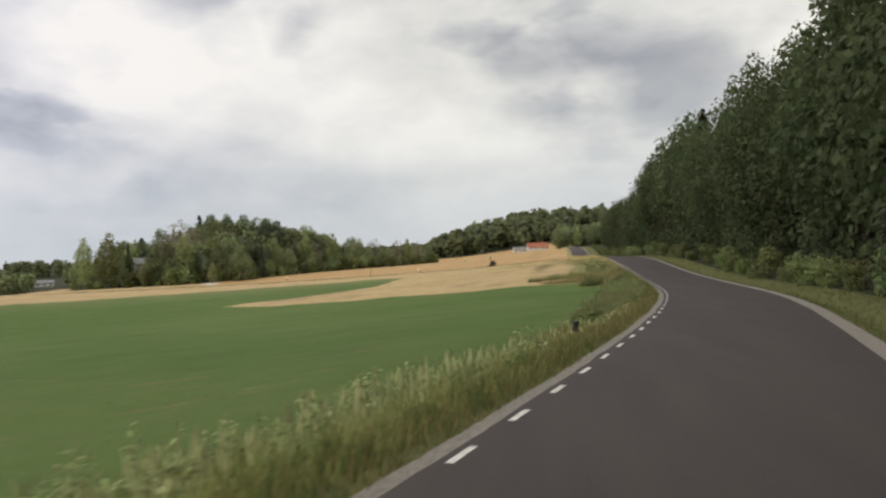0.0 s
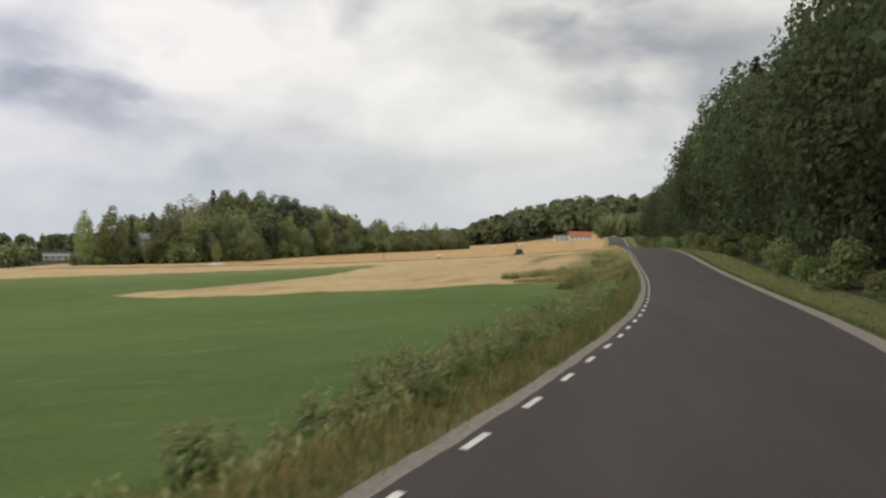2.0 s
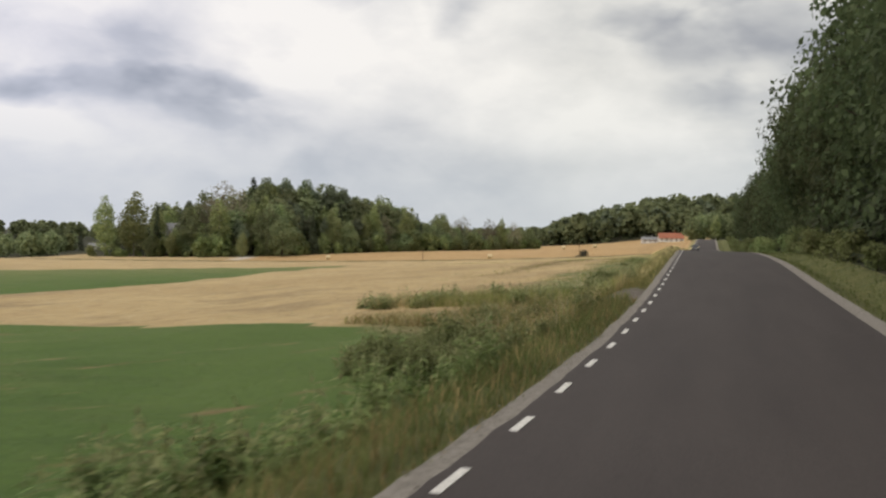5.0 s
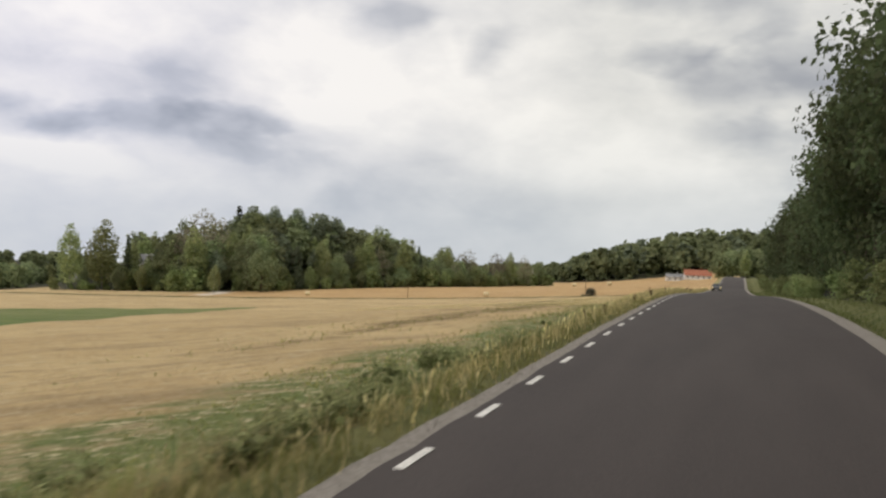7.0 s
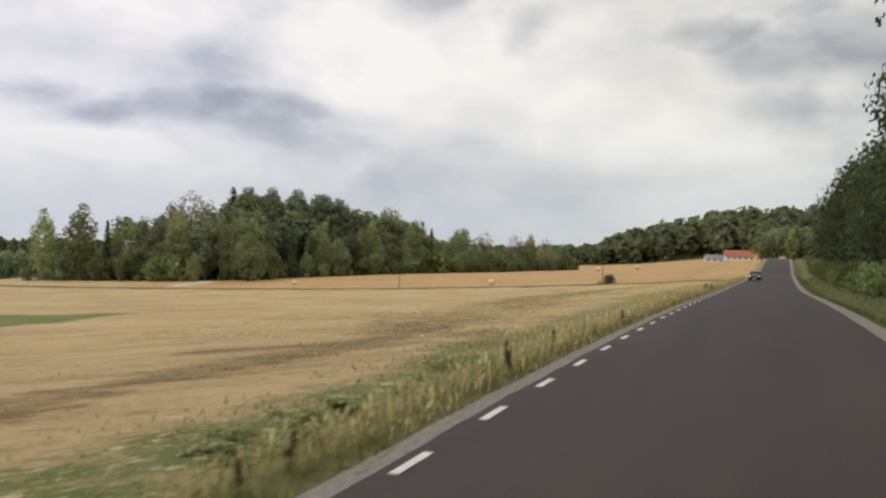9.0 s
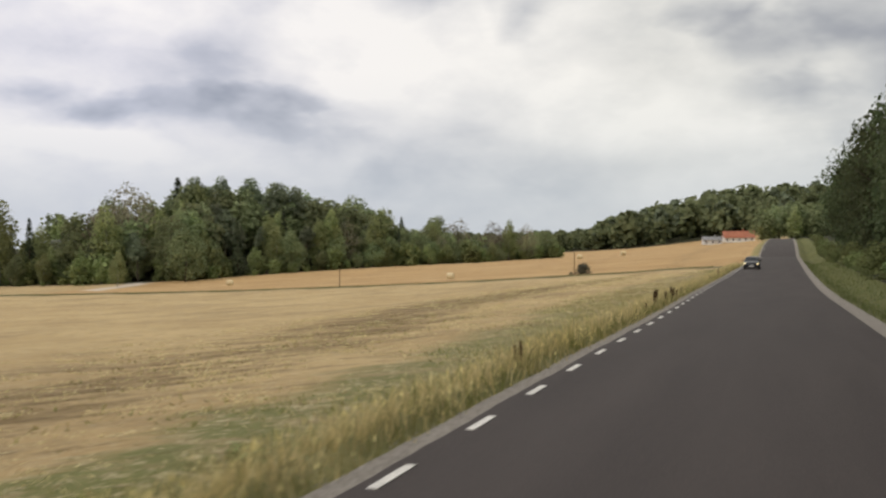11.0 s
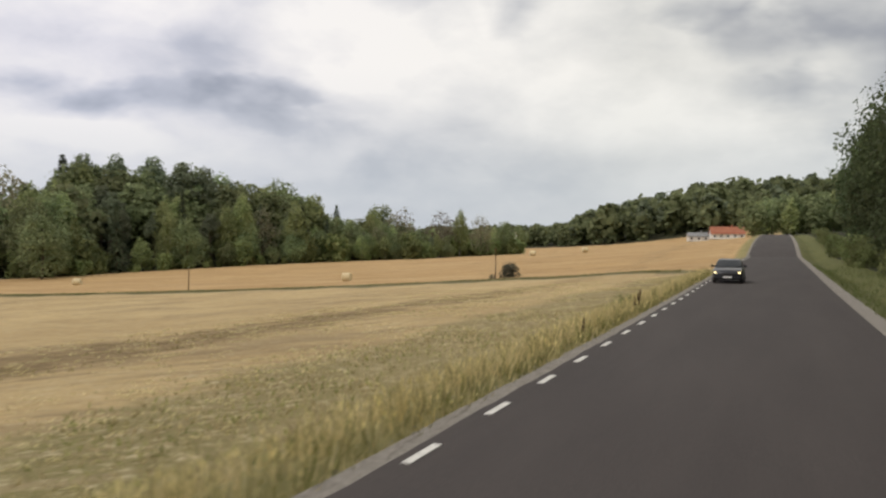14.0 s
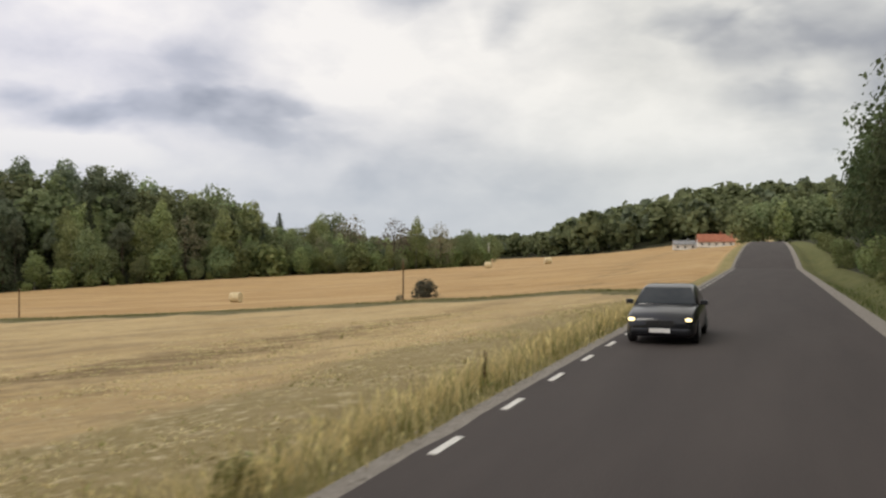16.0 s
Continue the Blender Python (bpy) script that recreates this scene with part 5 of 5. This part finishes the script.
LEAF_DULL = leaf_mat("dull_leaf", (0.110, 0.112, 0.080), (0.170, 0.166, 0.120), 0.8)
low_bush("bush", -35.7, 356.3, 2.7, LEAF_DULL, "dark grey-green bush beside the wooden pole", 71, 1500)
low_bush("bush", -37.3, 352.6, 1.0, LEAF_DULL, "small dark bush at the pole's foot", 72)
low_bush("bush", -2.1, 269.8, 0.55, BAND_LEAF, "olive-green leafy plant on the verge", 73)
low_bush("bush", -2.75, 263.2, 0.6, LEAF_PALE, "pale green low plant on the verge", 75)
low_bush("bush", -2.6, 264.4, 0.85, LEAF_SHRUB, "bright green low plant on the verge", 74)


# the upright black pipe in the ditch
def marker():
    x, y = -9.1, 29.5
    root = thing("plastic_pipe", (x, y, float(ground_z(x, y)) - 0.02), "upright black plastic pipe with a lid in the ditch", "pipe")
    bm = bmesh.new()
    rows = []
    for z, r in ((0, 0.19), (0.2, 0.19), (0.22, 0.2), (0.3, 0.2), (0.32, 0.19), (0.5, 0.19), (0.52, 0.2), (0.6, 0.2), (0.62, 0.19), (0.86, 0.19)):
        rows.append([bm.verts.new((math.cos(j * 0.2618) * r, math.sin(j * 0.2618) * r, z)) for j in range(24)])
    for a, b in zip(rows, rows[1:]):
        for j in range(24):
            bm.faces.new((a[j], a[(j + 1) % 24], b[(j + 1) % 24], b[j]))
    bm.faces.new(rows[0][::-1])
    part("pipe_body", bm, BLACK_PLASTIC, root)
    lid = bmesh.new()
    made = bmesh.ops.create_cone(lid, cap_ends=True, segments=24, radius1=0.215, radius2=0.2, depth=0.07, matrix=Matrix.Translation((0, 0, 0.9)))
    bmesh.ops.bevel(lid, geom=list({e for v in made["verts"] for e in v.link_edges}), offset=0.01, segments=2, affect="EDGES")
    part("lid", lid, BLACK_PLASTIC, root)


marker()


# ---- the car ----
def car(x, y):
    paint, t, p = mat("dark_paint", 0.28, 0.3)
    t.links.new(ramp(t, noise_at(t, 1.5), (0.3, (0.012, 0.013, 0.016)), (0.7, (0.022, 0.023, 0.027))), p.inputs["Base Color"])
    p.inputs["Coat Weight"].default_value = 0.6
    lamp, t, p = mat("headlamp", 0.2)
    t.links.new(ramp(t, noise_at(t, 9.0), (0.3, (0.7, 0.6, 0.4)), (0.7, (0.9, 0.8, 0.55))), p.inputs["Base Color"])
    p.inputs["Emission Color"].default_value, p.inputs["Emission Strength"].default_value = (1.0, 0.78, 0.36, 1), 2.2
    root = thing("car", (x, y, float(line_z(y))), "dark oncoming car with lit yellowish headlights on the road", "car")
    # body: sections along the car from nose (negative y) to tail
    secs = [(0.0, 0.62, 0.36, 0.60), (0.06, 0.78, 0.22, 0.70), (0.35, 0.86, 0.20, 0.82), (1.1, 0.89, 0.20, 0.93), (1.5, 0.90, 0.20, 0.97), (3.3, 0.90, 0.20, 1.00), (4.1, 0.87, 0.22, 0.98), (4.45, 0.78, 0.30, 0.86)]

    def loft(rows):
        bm = bmesh.new()
        rings = [[bm.verts.new(v) for v in row] for row in rows]
        n = len(rings[0])
        for a, b in zip(rings, rings[1:]):
            for j in range(n):
                bm.faces.new((a[j], a[(j + 1) % n], b[(j + 1) % n], b[j]))
        bm.faces.new(rings[0])
        bm.faces.new(rings[-1][::-1])
        for f in bm.faces:
            f.smooth = True
        return bm

    part("body", loft([[(-w * 0.92, yy, lo), (w * 0.92, yy, lo), (w, yy, lo + 0.12), (w, yy, (lo + hi) / 2), (w * 0.97, yy, hi - 0.08), (w * 0.86, yy, hi), (0, yy, hi + 0.03), (-w * 0.86, yy, hi),
                        (-w * 0.97, yy, hi - 0.08), (-w, yy, (lo + hi) / 2), (-w, yy, lo + 0.12)] for yy, w, lo, hi in secs]), paint, root)
    cabin = [(1.25, 0.80, 0.94, 0.97), (1.9, 0.70, 0.94, 1.38), (2.3, 0.66, 0.94, 1.46), (3.1, 0.66, 0.94, 1.46), (3.7, 0.70, 0.94, 1.30), (4.1, 0.76, 0.94, 1.0)]
    part("cabin", loft([[(-0.84, yy, lo), (0.84, yy, lo), (w, yy, hi - 0.06), (w * 0.85, yy, hi), (-w * 0.85, yy, hi), (-w, yy, hi - 0.06)] for yy, w, lo, hi in cabin]), paint, root)
    bm = bmesh.new()
    vs = [bm.verts.new(v) for v in ((-0.76, 1.27, 1.0), (0.76, 1.27, 1.0), (0.62, 1.88, 1.395), (-0.62, 1.88, 1.395), (-0.76, 1.30, 0.97), (0.76, 1.30, 0.97), (0.62, 1.92, 1.37), (-0.62, 1.92, 1.37))]
    for f in ((0, 1, 2, 3), (7, 6, 5, 4), (0, 4, 5, 1), (1, 5, 6, 2), (2, 6, 7, 3), (3, 7, 4, 0)):
        bm.faces.new([vs[k] for k in f])
    part("windscreen", bm, GLASS, root)
    for s in (-1, 1):
        head = part("headlight", box(bmesh.new(), (s * 0.71, 0.09, 0.655), (0.26, 0.12, 0.12), 0.03), BLACK_PLASTIC, root)
        m = bmesh.new()
        bmesh.ops.create_uvsphere(m, u_segments=14, v_segments=8, radius=1.0, matrix=Matrix.Translation((s * 0.71, 0.035, 0.655)) @ Matrix.Diagonal((0.095, 0.03, 0.05, 1)))
        part("lamp", m, lamp, head, "glowing yellowish lamp")
        part("mirror", box(bmesh.new(), (s * 0.98, 1.55, 1.02), (0.2, 0.1, 0.13), 0.03), paint, root)
        for yy in (0.85, 3.55):
            wheel = bmesh.new()
            made = bmesh.ops.create_cone(wheel, cap_ends=True, segments=28, radius1=0.32, radius2=0.32, depth=0.21, matrix=Matrix.Translation((s * 0.80, yy, 0.32)) @ Matrix.Rotation(radians(90), 4, "Y"))
            bmesh.ops.bevel(wheel, geom=list({e for v in made["verts"] for e in v.link_edges if abs(v.co.x) > 0}), offset=0.025, segments=2, affect="EDGES")
            tyre = part("tyre", wheel, BLACK_PLASTIC, root)
            rim = bmesh.new()
            bmesh.ops.create_cone(rim, cap_ends=True, segments=20, radius1=0.2, radius2=0.17, depth=0.04, matrix=Matrix.Translation((s * 0.915, yy, 0.32)) @ Matrix.Rotation(radians(90 * s), 4, "Y"))
            part("rim", rim, ROOF_GREY, tyre, "grey wheel rim")
    part("grille", box(bmesh.new(), (0, 0.03, 0.56), (0.72, 0.08, 0.16), 0.02), BLACK_PLASTIC, root)
    part("bumper", box(bmesh.new(), (0, 0.06, 0.36), (1.5, 0.16, 0.16), 0.05), paint, root)
    part("number_plate", box(bmesh.new(), (0, -0.03, 0.38), (0.52, 0.02, 0.11), 0.004), TRIM, root, "blank white number plate")


car(0.33, 284.6)

# ---- painted dashes of the edge line: one metre long, two metres apart ----
fine_y = np.arange(-40, 480, 0.25)
along = np.concatenate([[0], np.cumsum(np.hypot(np.diff(line_x(fine_y)), 0.25))])
along += 205 - np.interp(205, fine_y, along)
paint_bm = box(bmesh.new(), (0, 0, 0.002), (0.12, 1.0, 0.012), 0.003)
dash_mesh = bpy.data.meshes.new("edge_dash")
paint_bm.to_mesh(dash_mesh)
paint_bm.free()
dash_mesh.materials.append(LINE_PAINT)
for n in range(-7, 150):
    y0, y1 = np.interp((3.0 * n - 0.98, 3.0 * n + 0.02), along, fine_y)
    a, b = float(line_x(y0)), float(line_x(y1))
    mid = (y0 + y1) / 2
    rise = 4.5 * (1 - math.exp(-max(mid - 370, 0) / 60))
    ob = new("edge_dash", dash_mesh)
    ob.location = ((a + b) / 2 - 0.06, mid, float(line_z(mid)) + rise + 0.004)
    ob.rotation_euler = (math.atan(float(line_z(y1) - line_z(y0))), 0, math.atan2(a - b, y1 - y0))
    ob.parent = bpy.data.objects["road"]
